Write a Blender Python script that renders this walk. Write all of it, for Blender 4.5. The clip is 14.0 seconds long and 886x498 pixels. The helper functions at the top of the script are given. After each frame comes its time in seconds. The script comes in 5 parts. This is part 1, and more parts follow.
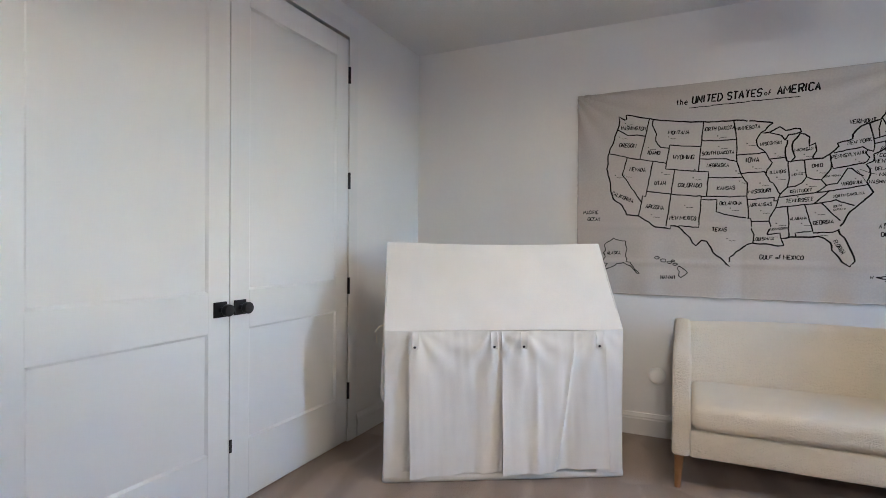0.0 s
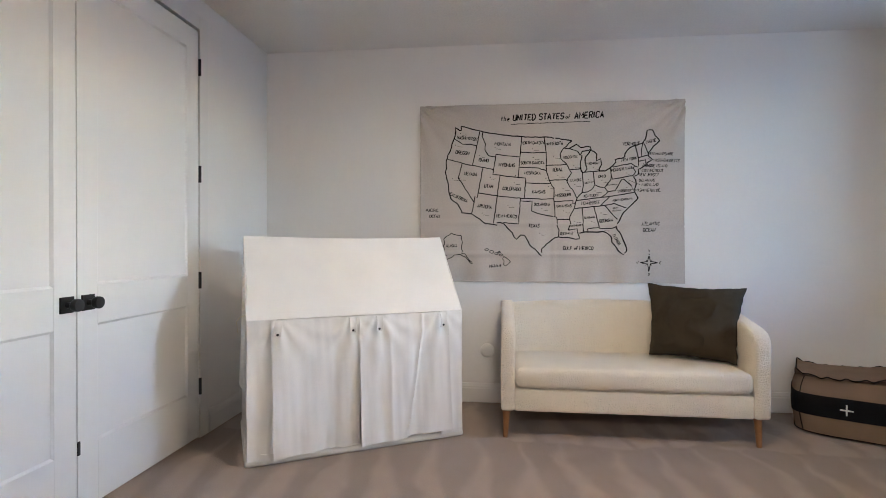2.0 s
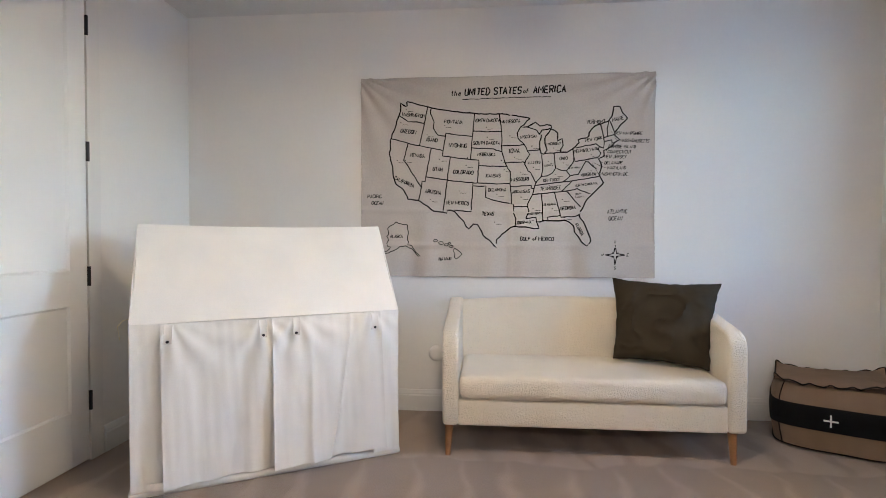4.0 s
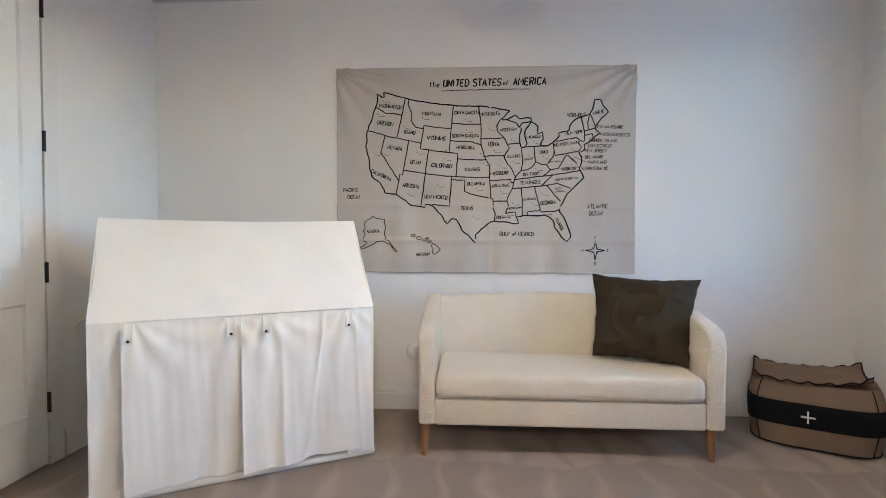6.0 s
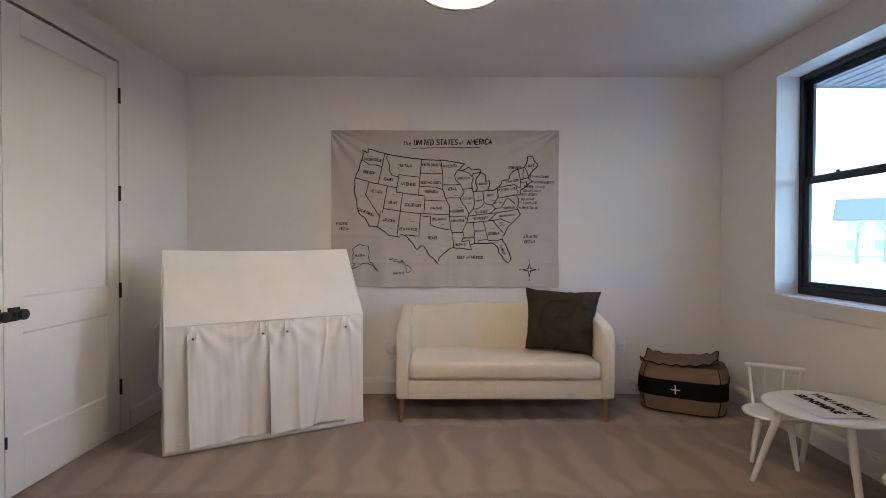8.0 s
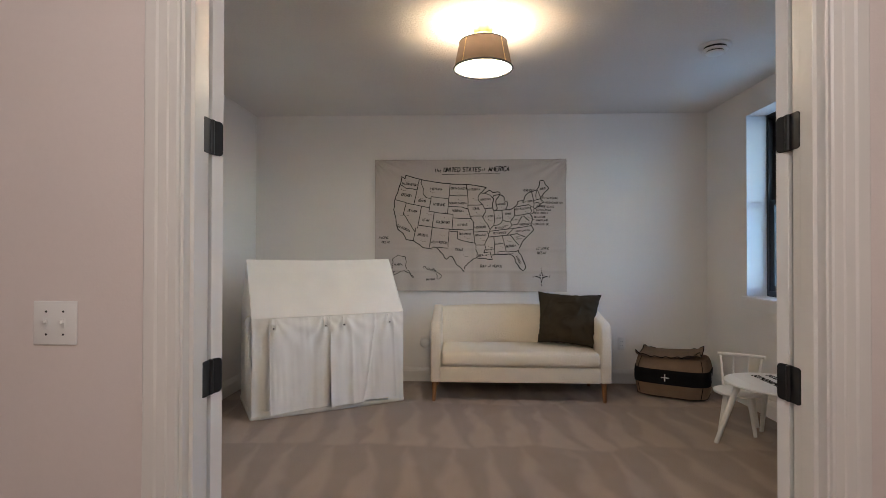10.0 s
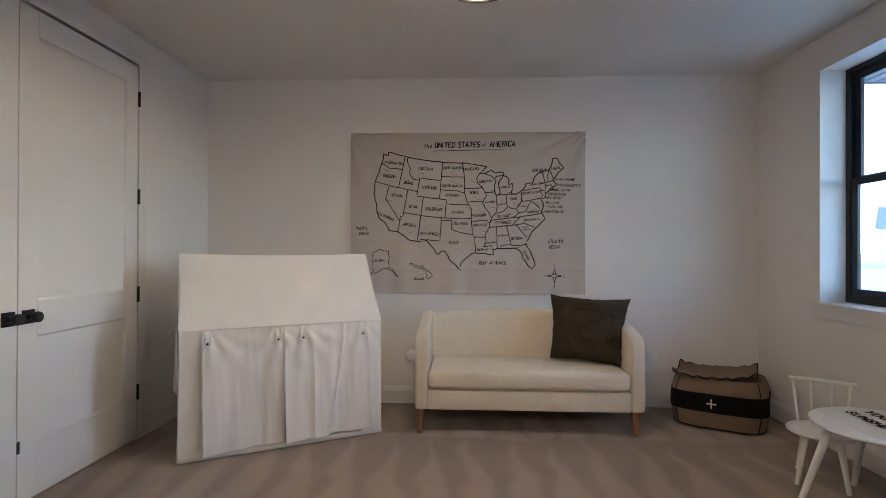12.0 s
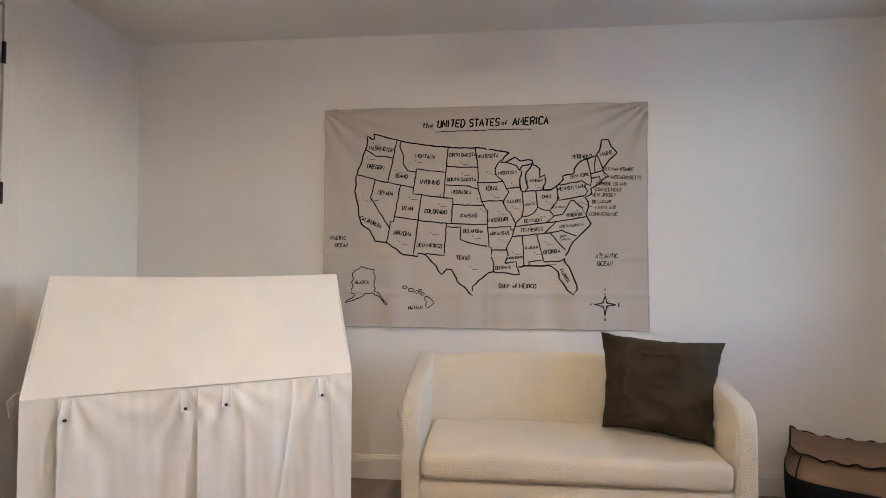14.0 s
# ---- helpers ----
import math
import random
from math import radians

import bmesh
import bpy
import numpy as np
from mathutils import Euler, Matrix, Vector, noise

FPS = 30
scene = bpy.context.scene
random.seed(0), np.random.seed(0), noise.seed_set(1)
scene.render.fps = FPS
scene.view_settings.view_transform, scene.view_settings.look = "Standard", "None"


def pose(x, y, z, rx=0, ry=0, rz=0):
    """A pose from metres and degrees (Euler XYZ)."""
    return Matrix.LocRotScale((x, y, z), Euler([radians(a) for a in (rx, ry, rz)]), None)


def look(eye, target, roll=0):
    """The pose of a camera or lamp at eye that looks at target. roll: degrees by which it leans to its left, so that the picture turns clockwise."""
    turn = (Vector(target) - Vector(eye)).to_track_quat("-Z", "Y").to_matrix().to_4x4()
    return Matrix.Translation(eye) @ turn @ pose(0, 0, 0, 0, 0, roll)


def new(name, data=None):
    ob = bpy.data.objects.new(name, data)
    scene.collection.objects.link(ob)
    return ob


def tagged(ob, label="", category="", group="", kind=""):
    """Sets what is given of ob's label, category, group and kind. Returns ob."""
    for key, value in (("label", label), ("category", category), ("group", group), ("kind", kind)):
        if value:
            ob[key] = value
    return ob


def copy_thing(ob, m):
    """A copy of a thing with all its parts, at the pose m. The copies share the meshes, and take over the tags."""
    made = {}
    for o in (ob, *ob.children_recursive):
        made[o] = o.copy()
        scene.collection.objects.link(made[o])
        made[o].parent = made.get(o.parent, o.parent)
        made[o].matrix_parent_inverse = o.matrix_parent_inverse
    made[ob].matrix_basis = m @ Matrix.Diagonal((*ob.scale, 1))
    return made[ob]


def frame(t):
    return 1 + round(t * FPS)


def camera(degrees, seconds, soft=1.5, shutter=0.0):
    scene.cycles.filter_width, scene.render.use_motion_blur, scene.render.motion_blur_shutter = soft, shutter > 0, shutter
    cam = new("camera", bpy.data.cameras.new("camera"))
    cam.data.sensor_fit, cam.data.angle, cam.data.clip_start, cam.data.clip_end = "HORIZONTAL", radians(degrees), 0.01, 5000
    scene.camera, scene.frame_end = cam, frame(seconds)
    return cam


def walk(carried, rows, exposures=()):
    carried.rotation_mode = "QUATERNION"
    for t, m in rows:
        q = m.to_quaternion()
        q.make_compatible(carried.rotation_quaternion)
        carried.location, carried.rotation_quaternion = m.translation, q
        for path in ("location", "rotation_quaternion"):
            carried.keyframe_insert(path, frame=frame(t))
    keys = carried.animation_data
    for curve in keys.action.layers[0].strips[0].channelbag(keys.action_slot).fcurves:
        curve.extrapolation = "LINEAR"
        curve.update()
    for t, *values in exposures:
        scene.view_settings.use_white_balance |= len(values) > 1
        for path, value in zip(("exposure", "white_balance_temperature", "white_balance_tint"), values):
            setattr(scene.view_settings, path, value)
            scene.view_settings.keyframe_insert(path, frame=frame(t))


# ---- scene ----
# ---------- camera and walk ----------
cam = camera(81.1, 14.0, soft=0.7)
PATH = [
    (0.0, (0.066, 0.024, 1.2), (-0.776, 1.838, 1.186), 0.4),
    (0.5, (-0.051, -0.128, 1.194), (-0.726, 1.755, 1.185), 0.5),
    (1.0, (-0.07, -0.243, 1.193), (-0.56, 1.696, 1.181), 0.3),
    (1.5, (-0.036, -0.36, 1.178), (-0.383, 1.61, 1.172), 0.2),
    (2.0, (0.02, -0.295, 1.161), (-0.202, 1.693, 1.148), 0.1),
    (2.5, (0.09, -0.093, 1.173), (-0.087, 1.899, 1.152), 0.1),
    (3.0, (0.19, 0.025, 1.162), (0.025, 2.018, 1.137), 0.1),
    (3.5, (0.252, 0.086, 1.146), (0.084, 2.079, 1.114), 0.1),
    (5.8, (0.246, 0.305, 1.168), (0.103, 2.299, 1.097), 0.0),
    (6.0, (0.284, 0.224, 1.151), (0.178, 2.22, 1.088), 0.2),
    (6.5, (0.343, 0.001, 1.176), (0.278, 1.999, 1.115), 0.2),
    (7.0, (0.301, -0.241, 1.218), (0.267, 1.758, 1.173), 0.3),
    (7.5, (0.293, -0.488, 1.274), (0.279, 1.511, 1.224), 0.2),
    (8.0, (0.335, -0.777, 1.27), (0.342, 1.223, 1.244), 0.1),
    (8.2, (0.299, -0.877, 1.252), (0.306, 1.123, 1.242), 0.1),
    (10.3, (0.301, -1.612, 1.265), (0.218, 0.386, 1.284), 0.1),
    (10.5, (0.295, -1.594, 1.265), (0.225, 0.405, 1.274), 0.1),
    (11.0, (0.253, -1.335, 1.255), (0.181, 0.664, 1.258), 0.3),
    (11.5, (0.324, -1.045, 1.238), (0.236, 0.953, 1.246), 0.2),
    (12.0, (0.372, -0.655, 1.239), (0.278, 1.343, 1.247), 0.2),
    (12.5, (0.302, -0.339, 1.244), (0.165, 1.657, 1.256), 0.3),
    (13.0, (0.27, -0.079, 1.29), (0.107, 1.914, 1.308), 0.3),
    (13.5, (0.322, 0.202, 1.265), (0.146, 2.194, 1.297), 0.3),
    (14.0, (0.43, 0.507, 1.282), (0.241, 2.497, 1.332), 0.2),
]
EXPOSURES = [
    (0.0, 4.22, 5450, 8), (3.0, 4.50, 5750, 9), (6.3, 4.54, 5550, 7), (7.0, 4.50, 5650, 9), (8.0, 3.86, 6150, 12),
    (10.5, 3.72, 5950, 9), (11.5, 3.62, 6000, 11), (12.5, 3.86, 6050, 11), (13.0, 3.98, 6300, 12), (13.5, 4.02, 6500, 14), (14.0, 4.30, 6350, 13),
]
walk(cam, [(t, look(eye, target, roll)) for t, eye, target, roll in PATH], EXPOSURES)

# ---------- plan ----------
XL, XR = -1.790, 2.680        # closet wall, window wall
YF, YB = -0.140, 3.560        # entry wall, map wall
H = 2.650                     # ceiling
YH = -0.270                   # hall face of the entry wall
HALL_Y, HALL_L, HALL_R = -2.55, -2.30, 2.90
DOOR_H = 2.450
ENT_L, ENT_R = -0.426, 1.200  # entry opening
CLO_A, CLO_M, CLO_B = 0.815, 1.731, 2.632   # closet opening and meeting line
WIN_Z0, WIN_Z1 = 0.915, 2.440
WINDOWS = ((1.900, 2.858),)
T = 0.130

# ---------- light ----------
world = bpy.data.worlds.new("sky")
scene.world = world
world.use_nodes = True
wn = world.node_tree.nodes
sky = wn.new("ShaderNodeTexSky")
sky.sky_type, sky.sun_disc = "NISHITA", False
sky.sun_elevation, sky.sun_rotation = radians(18), radians(80)
sky.air_density, sky.dust_density, sky.ozone_density = 1.0, 0.4, 5.0
wn["Background"].inputs["Strength"].default_value = 0.12
world.node_tree.links.new(sky.outputs["Color"], wn["Background"].inputs["Color"])


def lamp(name, kind, m, watts, colour, **more):
    data = bpy.data.lights.new(name, kind)
    data.energy, data.color = watts, colour
    for key, value in more.items():
        if key == "angle":
            data.angle = value
        elif key == "size":
            data.shadow_soft_size = value
        elif key == "rect":
            data.shape, data.size, data.size_y = "RECTANGLE", value[0], value[1]
        elif key == "spread":
            data.spread = value
    ob = new(name, data)
    ob.matrix_world = m
    return ob


lamp("sun", "SUN", look((19.7, 3.5, 6.5), (0, 0, 0)), 0.36, (0.52, 0.77, 1.0), angle=radians(80))
# the bulb of the room's ceiling light
LAMP_X, LAMP_Y = 0.42, 1.55
lamp("bulb_room", "POINT", pose(LAMP_X, LAMP_Y, 2.525), 3.3, (1.0, 0.74, 0.46), size=0.03)
# unseen lamp added to brighten the hallway; it has no fixture
lamp("fill_hall", "POINT", pose(0.35, -1.75, 2.30), 2.6, (1.0, 0.88, 0.78), size=0.08)

# ---------- materials ----------
def mat(name, colour, rough=0.6, metal=0.0, vary=0.0, grain=0.0, scale=6.0, bump=0.0, bump_scale=300.0, dist=0.002, tint=None, coat=0.0, detail=3.0):
    """Principled surface with broad variation (scale), grain and bump, all in object metres."""
    m = bpy.data.materials.new(name)
    m.use_nodes = True
    nodes, link = m.node_tree.nodes, m.node_tree.links.new
    b = nodes["Principled BSDF"]
    b.inputs["Roughness"].default_value, b.inputs["Metallic"].default_value = rough, metal
    b.inputs["Base Color"].default_value = (*colour, 1)
    b.inputs["Coat Weight"].default_value = coat
    co = nodes.new("ShaderNodeNewGeometry").outputs["Position"]
    if vary or grain:
        n1 = nodes.new("ShaderNodeTexNoise")
        n1.inputs["Scale"].default_value, n1.inputs["Detail"].default_value = scale, detail
        n2 = nodes.new("ShaderNodeTexNoise")
        n2.inputs["Scale"].default_value, n2.inputs["Detail"].default_value = scale * 40, 2
        link(co, n1.inputs["Vector"]), link(co, n2.inputs["Vector"])
        r1 = nodes.new("ShaderNodeMapRange")
        r1.inputs["From Min"].default_value, r1.inputs["From Max"].default_value = 0.3, 0.7
        r1.inputs["To Min"].default_value, r1.inputs["To Max"].default_value = 1 - vary, 1 + vary
        link(n1.outputs["Fac"], r1.inputs["Value"])
        r2 = nodes.new("ShaderNodeMapRange")
        r2.inputs["From Min"].default_value, r2.inputs["From Max"].default_value = 0.25, 0.75
        r2.inputs["To Min"].default_value, r2.inputs["To Max"].default_value = 1 - grain, 1 + grain
        link(n2.outputs["Fac"], r2.inputs["Value"])
        mul = nodes.new("ShaderNodeMath")
        mul.operation = "MULTIPLY"
        link(r1.outputs["Result"], mul.inputs[0]), link(r2.outputs["Result"], mul.inputs[1])
        sc = nodes.new("ShaderNodeVectorMath")
        sc.operation = "SCALE"
        sc.inputs[0].default_value = colour
        link(mul.outputs[0], sc.inputs["Scale"])
        link(sc.outputs["Vector"], b.inputs["Base Color"])
    if bump:
        n3 = nodes.new("ShaderNodeTexNoise")
        n3.inputs["Scale"].default_value, n3.inputs["Detail"].default_value = bump_scale, 3
        link(co, n3.inputs["Vector"])
        bp = nodes.new("ShaderNodeBump")
        bp.inputs["Strength"].default_value, bp.inputs["Distance"].default_value = bump, dist
        link(n3.outputs["Fac"], bp.inputs["Height"])
        link(bp.outputs["Normal"], b.inputs["Normal"])
    return m


def glow(name, colour, strength):
    m = bpy.data.materials.new(name)
    m.use_nodes = True
    b = m.node_tree.nodes["Principled BSDF"]
    b.inputs["Base Color"].default_value = (0.9, 0.88, 0.84, 1)
    b.inputs["Emission Color"].default_value = (*colour, 1)
    b.inputs["Emission Strength"].default_value = strength
    return m


M_WALL = mat("wall_paint", (0.79, 0.760, 0.720), 0.75, vary=0.015, grain=0.01, scale=1.5, bump=0.25, bump_scale=160, dist=0.0012)
M_HALL = mat("hall_paint", (0.74, 0.665, 0.635), 0.72, vary=0.015, grain=0.01, scale=1.5, bump=0.25, bump_scale=160, dist=0.0012)
M_CEIL = mat("ceiling_texture", (0.74, 0.715, 0.685), 0.9, vary=0.02, grain=0.03, scale=2.0, bump=0.8, bump_scale=70, dist=0.004)
M_TRIM = mat("trim_enamel", (0.75, 0.725, 0.69), 0.38, vary=0.01, scale=3, bump=0.08, bump_scale=90, dist=0.001)
M_DOOR = mat("door_enamel", (0.80, 0.79, 0.77), 0.34, vary=0.012, scale=2.2, bump=0.10, bump_scale=120, dist=0.001)
M_BLACK = mat("black_metal", (0.006, 0.006, 0.007), 0.45, metal=0.1, vary=0.15, scale=30)
M_FRAME = mat("black_window_frame", (0.010, 0.011, 0.014), 0.35, vary=0.2, scale=12, bump=0.1, bump_scale=200)
M_CANVAS = mat("tent_canvas", (0.80, 0.765, 0.715), 0.9, vary=0.03, grain=0.03, scale=5, bump=0.35, bump_scale=420, dist=0.001)
M_CREAM = mat("tent_lining", (0.78, 0.70, 0.52), 0.9, vary=0.03, grain=0.03, scale=5, bump=0.3, bump_scale=420, dist=0.001)
M_MAT = mat("tent_base_vinyl", (0.74, 0.70, 0.63), 0.6, vary=0.03, scale=6, bump=0.2, bump_scale=200)
M_OAK = mat("oak_leg", (0.27, 0.125, 0.050), 0.45, vary=0.18, grain=0.12, scale=18, bump=0.1, bump_scale=150)
M_PILLOW = mat("olive_linen", (0.050, 0.040, 0.027), 0.92, vary=0.10, grain=0.25, scale=9, bump=0.5, bump_scale=500, dist=0.001)
M_TOY = mat("white_lacquer", (0.80, 0.79, 0.77), 0.35, vary=0.012, scale=6, bump=0.05, bump_scale=120, dist=0.001)
M_PAPER = mat("paper", (0.82, 0.81, 0.79), 0.7, vary=0.01, scale=10)
M_INK = mat("black_ink", (0.010, 0.010, 0.010), 0.8)
M_FELT = mat("taupe_felt", (0.22, 0.150, 0.102), 0.95, vary=0.08, grain=0.22, scale=8, bump=0.6, bump_scale=380, dist=0.0015)
M_BAND = mat("charcoal_felt", (0.010, 0.010, 0.011), 0.95, vary=0.12, grain=0.3, scale=10, bump=0.5, bump_scale=380, dist=0.0015)
M_THREAD = mat("dark_thread", (0.014, 0.012, 0.011), 0.9)
M_CROSS = mat("white_felt", (0.72, 0.69, 0.64), 0.95, vary=0.03, grain=0.1, scale=20)
M_BRASS = mat("brushed_brass", (0.72, 0.52, 0.25), 0.35, metal=1.0, vary=0.05, scale=20)
M_SHADE = mat("taupe_shade", (0.22, 0.145, 0.092), 0.55, vary=0.05, grain=0.06, scale=20, bump=0.2, bump_scale=350)
for cloth in (M_PILLOW, M_FELT, M_BAND, M_INK, M_THREAD, M_CANVAS):
    cloth.node_tree.nodes["Principled BSDF"].inputs["Specular IOR Level"].default_value = 0.1
M_PLASTIC = mat("white_plastic", (0.80, 0.79, 0.77), 0.4, vary=0.008, scale=12)
M_DARK = mat("dark_slot", (0.03, 0.03, 0.03), 0.8)
M_GLOW = glow("lit_diffuser", (1.0, 0.78, 0.52), 3.8)
M_SOFFIT = mat("soffit_vinyl", (0.20, 0.20, 0.215), 0.6, vary=0.02, scale=2)
M_SNOW = mat("pale_field", (0.60, 0.55, 0.47), 0.95, vary=0.10, scale=0.15)
M_HOUSE = mat("pale_siding", (0.80, 0.75, 0.68), 0.8, vary=0.03, scale=0.6)
M_ROOF = mat("grey_shingle", (0.30, 0.27, 0.24), 0.9, vary=0.1, scale=2)
M_BARK = mat("bare_bark", (0.34, 0.31, 0.28), 0.9, vary=0.1, scale=3)
M_PANEW = mat("far_window", (0.45, 0.48, 0.52), 0.2)


def creased(m):
    """Pressed-in creases, longer upright than across, over the weave."""
    nodes, link = m.node_tree.nodes, m.node_tree.links.new
    b = nodes["Principled BSDF"]
    weave = b.inputs["Normal"].links[0].from_socket
    mp = nodes.new("ShaderNodeMapping")
    mp.inputs["Scale"].default_value = (1.0, 1.0, 0.35)
    link(nodes.new("ShaderNodeNewGeometry").outputs["Position"], mp.inputs["Vector"])
    total = None
    for scale, weight in ((11.0, 1.0), (27.0, 0.4)):
        n = nodes.new("ShaderNodeTexNoise")
        n.noise_type, n.normalize = "RIDGED_MULTIFRACTAL", True
        n.inputs["Scale"].default_value, n.inputs["Detail"].default_value = scale, 2.0
        link(mp.outputs["Vector"], n.inputs["Vector"])
        w = nodes.new("ShaderNodeMath")
        w.operation = "MULTIPLY_ADD"
        w.inputs[1].default_value, w.inputs[2].default_value = weight, 0.0
        link(n.outputs["Fac"], w.inputs[0])
        if total is not None:
            link(total, w.inputs[2])
        total = w.outputs[0]
    bp = nodes.new("ShaderNodeBump")
    bp.inputs["Strength"].default_value, bp.inputs["Distance"].default_value = 0.5, 0.006
    link(total, bp.inputs["Height"]), link(weave, bp.inputs["Normal"]), link(bp.outputs["Normal"], b.inputs["Normal"])
    return m


M_CURTAIN = creased(mat("curtain_canvas", (0.79, 0.765, 0.72), 0.9, vary=0.03, grain=0.03, scale=5, bump=0.35, bump_scale=420, dist=0.001))


def boucle():
    m = mat("boucle_wool", (0.87, 0.775, 0.620), 0.95, vary=0.02, grain=0.05, scale=7)
    nodes, link = m.node_tree.nodes, m.node_tree.links.new
    b = nodes["Principled BSDF"]
    b.inputs["Sheen Weight"].default_value = 0.3
    co = nodes.new("ShaderNodeNewGeometry").outputs["Position"]
    v = nodes.new("ShaderNodeTexVoronoi")
    v.feature, v.inputs["Scale"].default_value = "SMOOTH_F1", 120
    warp = nodes.new("ShaderNodeTexNoise")
    warp.inputs["Scale"].default_value, warp.inputs["Detail"].default_value = 60, 3
    n = nodes.new("ShaderNodeTexNoise")
    n.inputs["Scale"].default_value, n.inputs["Detail"].default_value, n.inputs["Roughness"].default_value = 85, 6, 0.75
    bent = nodes.new("ShaderNodeVectorMath")
    bent.operation = "MULTIPLY_ADD"
    bent.inputs[1].default_value = (0.03, 0.03, 0.03)
    link(co, warp.inputs["Vector"]), link(warp.outputs["Color"], bent.inputs[0]), link(co, bent.inputs[2])
    link(bent.outputs["Vector"], v.inputs["Vector"]), link(co, n.inputs["Vector"])
    a = nodes.new("ShaderNodeMath")
    a.operation = "MULTIPLY_ADD"
    a.inputs[1].default_value = -0.45
    link(v.outputs["Distance"], a.inputs[0]), link(n.outputs["Fac"], a.inputs[2])
    bp = nodes.new("ShaderNodeBump")
    bp.inputs["Strength"].default_value, bp.inputs["Distance"].default_value = 1.0, 0.011
    link(a.outputs[0], bp.inputs["Height"]), link(bp.outputs["Normal"], b.inputs["Normal"])
    return m


def carpet():
    """Cut-pile carpet: tuft grain, soft blotches and the brushed wedges that a vacuum cleaner leaves."""
    m = mat("carpet_pile", (0.305, 0.224, 0.171), 0.98, vary=0.06, grain=0.30, scale=5.0)
    nodes, link = m.node_tree.nodes, m.node_tree.links.new
    b = nodes["Principled BSDF"]
    b.inputs["Sheen Weight"].default_value = 0.25
    geo = nodes.new("ShaderNodeNewGeometry")
    base = b.inputs["Base Color"].links[0].from_socket

    def op(kind, a, c=None, e=None):
        n = nodes.new("ShaderNodeMath")
        n.operation = kind
        for i, v in enumerate((a, c, e)):
            if v is None:
                continue
            if isinstance(v, (int, float)):
                n.inputs[i].default_value = v
            else:
                link(v, n.inputs[i])
        return n.outputs[0]

    sep = nodes.new("ShaderNodeSeparateXYZ")
    wob = nodes.new("ShaderNodeTexNoise")
    wob.inputs["Scale"].default_value = 2.2
    link(geo.outputs["Position"], wob.inputs["Vector"]), link(geo.outputs["Position"], sep.inputs[0])
    x = op("ADD", sep.outputs["X"], op("MULTIPLY", wob.outputs["Fac"], 0.30))
    # wedges: triangles between strokes, in two rows
    row = op("FRACT", op("MULTIPLY", op("SUBTRACT", op("MULTIPLY_ADD", wob.outputs["Fac"], 0.34, 2.63), sep.outputs["Y"]), 1 / 0.97))
    tri = op("PINGPONG", op("ADD", x, op("MULTIPLY", sep.outputs["Y"], 0.08)), 0.125)
    edge = op("SUBTRACT", op("MULTIPLY", row, 0.105), tri)
    soft = nodes.new("ShaderNodeMapRange")
    soft.inputs["From Min"].default_value, soft.inputs["From Max"].default_value = -0.022, 0.022
    soft.inputs["To Min"].default_value, soft.inputs["To Max"].default_value = 0.86, 1.13
    link(edge, soft.inputs["Value"])
    fac = soft.outputs["Result"]
    sc = nodes.new("ShaderNodeVectorMath")
    sc.operation = "SCALE"
    link(base, sc.inputs[0]), link(fac, sc.inputs["Scale"]), link(sc.outputs["Vector"], b.inputs["Base Color"])
    n3 = nodes.new("ShaderNodeTexNoise")
    n3.inputs["Scale"].default_value, n3.inputs["Detail"].default_value = 260, 3
    link(geo.outputs["Position"], n3.inputs["Vector"])
    bp = nodes.new("ShaderNodeBump")
    bp.inputs["Strength"].default_value, bp.inputs["Distance"].default_value = 0.9, 0.006
    link(n3.outputs["Fac"], bp.inputs["Height"]), link(bp.outputs["Normal"], b.inputs["Normal"])
    return m


def glass():
    m = bpy.data.materials.new("window_glass")
    m.use_nodes = True
    nodes, link = m.node_tree.nodes, m.node_tree.links.new
    nodes.remove(nodes["Principled BSDF"])
    g, t, mix = (nodes.new(k) for k in ("ShaderNodeBsdfGlossy", "ShaderNodeBsdfTransparent", "ShaderNodeMixShader"))
    g.inputs["Roughness"].default_value = 0.0
    mix.inputs[0].default_value = 0.04
    link(t.outputs[0], mix.inputs[1]), link(g.outputs[0], mix.inputs[2])
    link(mix.outputs[0], nodes["Material Output"].inputs["Surface"])
    return m


M_BOUCLE, M_CARPET, M_GLASS = boucle(), carpet(), glass()
M_TAPESTRY = mat("taupe_tapestry", (0.50, 0.450, 0.405), 0.92, vary=0.04, grain=0.05, scale=2.5, bump=0.35, bump_scale=600, dist=0.0008)

# ---------- mesh helpers ----------
def add_box(bm, lo, hi, m=None):
    c = [(a + b) / 2 for a, b in zip(lo, hi)]
    s = [b - a for a, b in zip(lo, hi)]
    mm = Matrix.Translation(c) @ Matrix.Diagonal((*s, 1))
    return bmesh.ops.create_cube(bm, size=1, matrix=(m @ mm) if m else mm)["verts"]


def box(lo, hi, r=0.0, seg=2):
    bm = bmesh.new()
    add_box(bm, lo, hi)
    if r:
        bmesh.ops.bevel(bm, geom=bm.edges[:], offset=r, segments=seg, profile=0.5, affect="EDGES")
    return bm


def boxes(*pairs, r=0.0, seg=2):
    bm = bmesh.new()
    for lo, hi in pairs:
        add_box(bm, lo, hi)
    if r:
        bmesh.ops.bevel(bm, geom=bm.edges[:], offset=r, segments=seg, profile=0.5, affect="EDGES")
    return bm


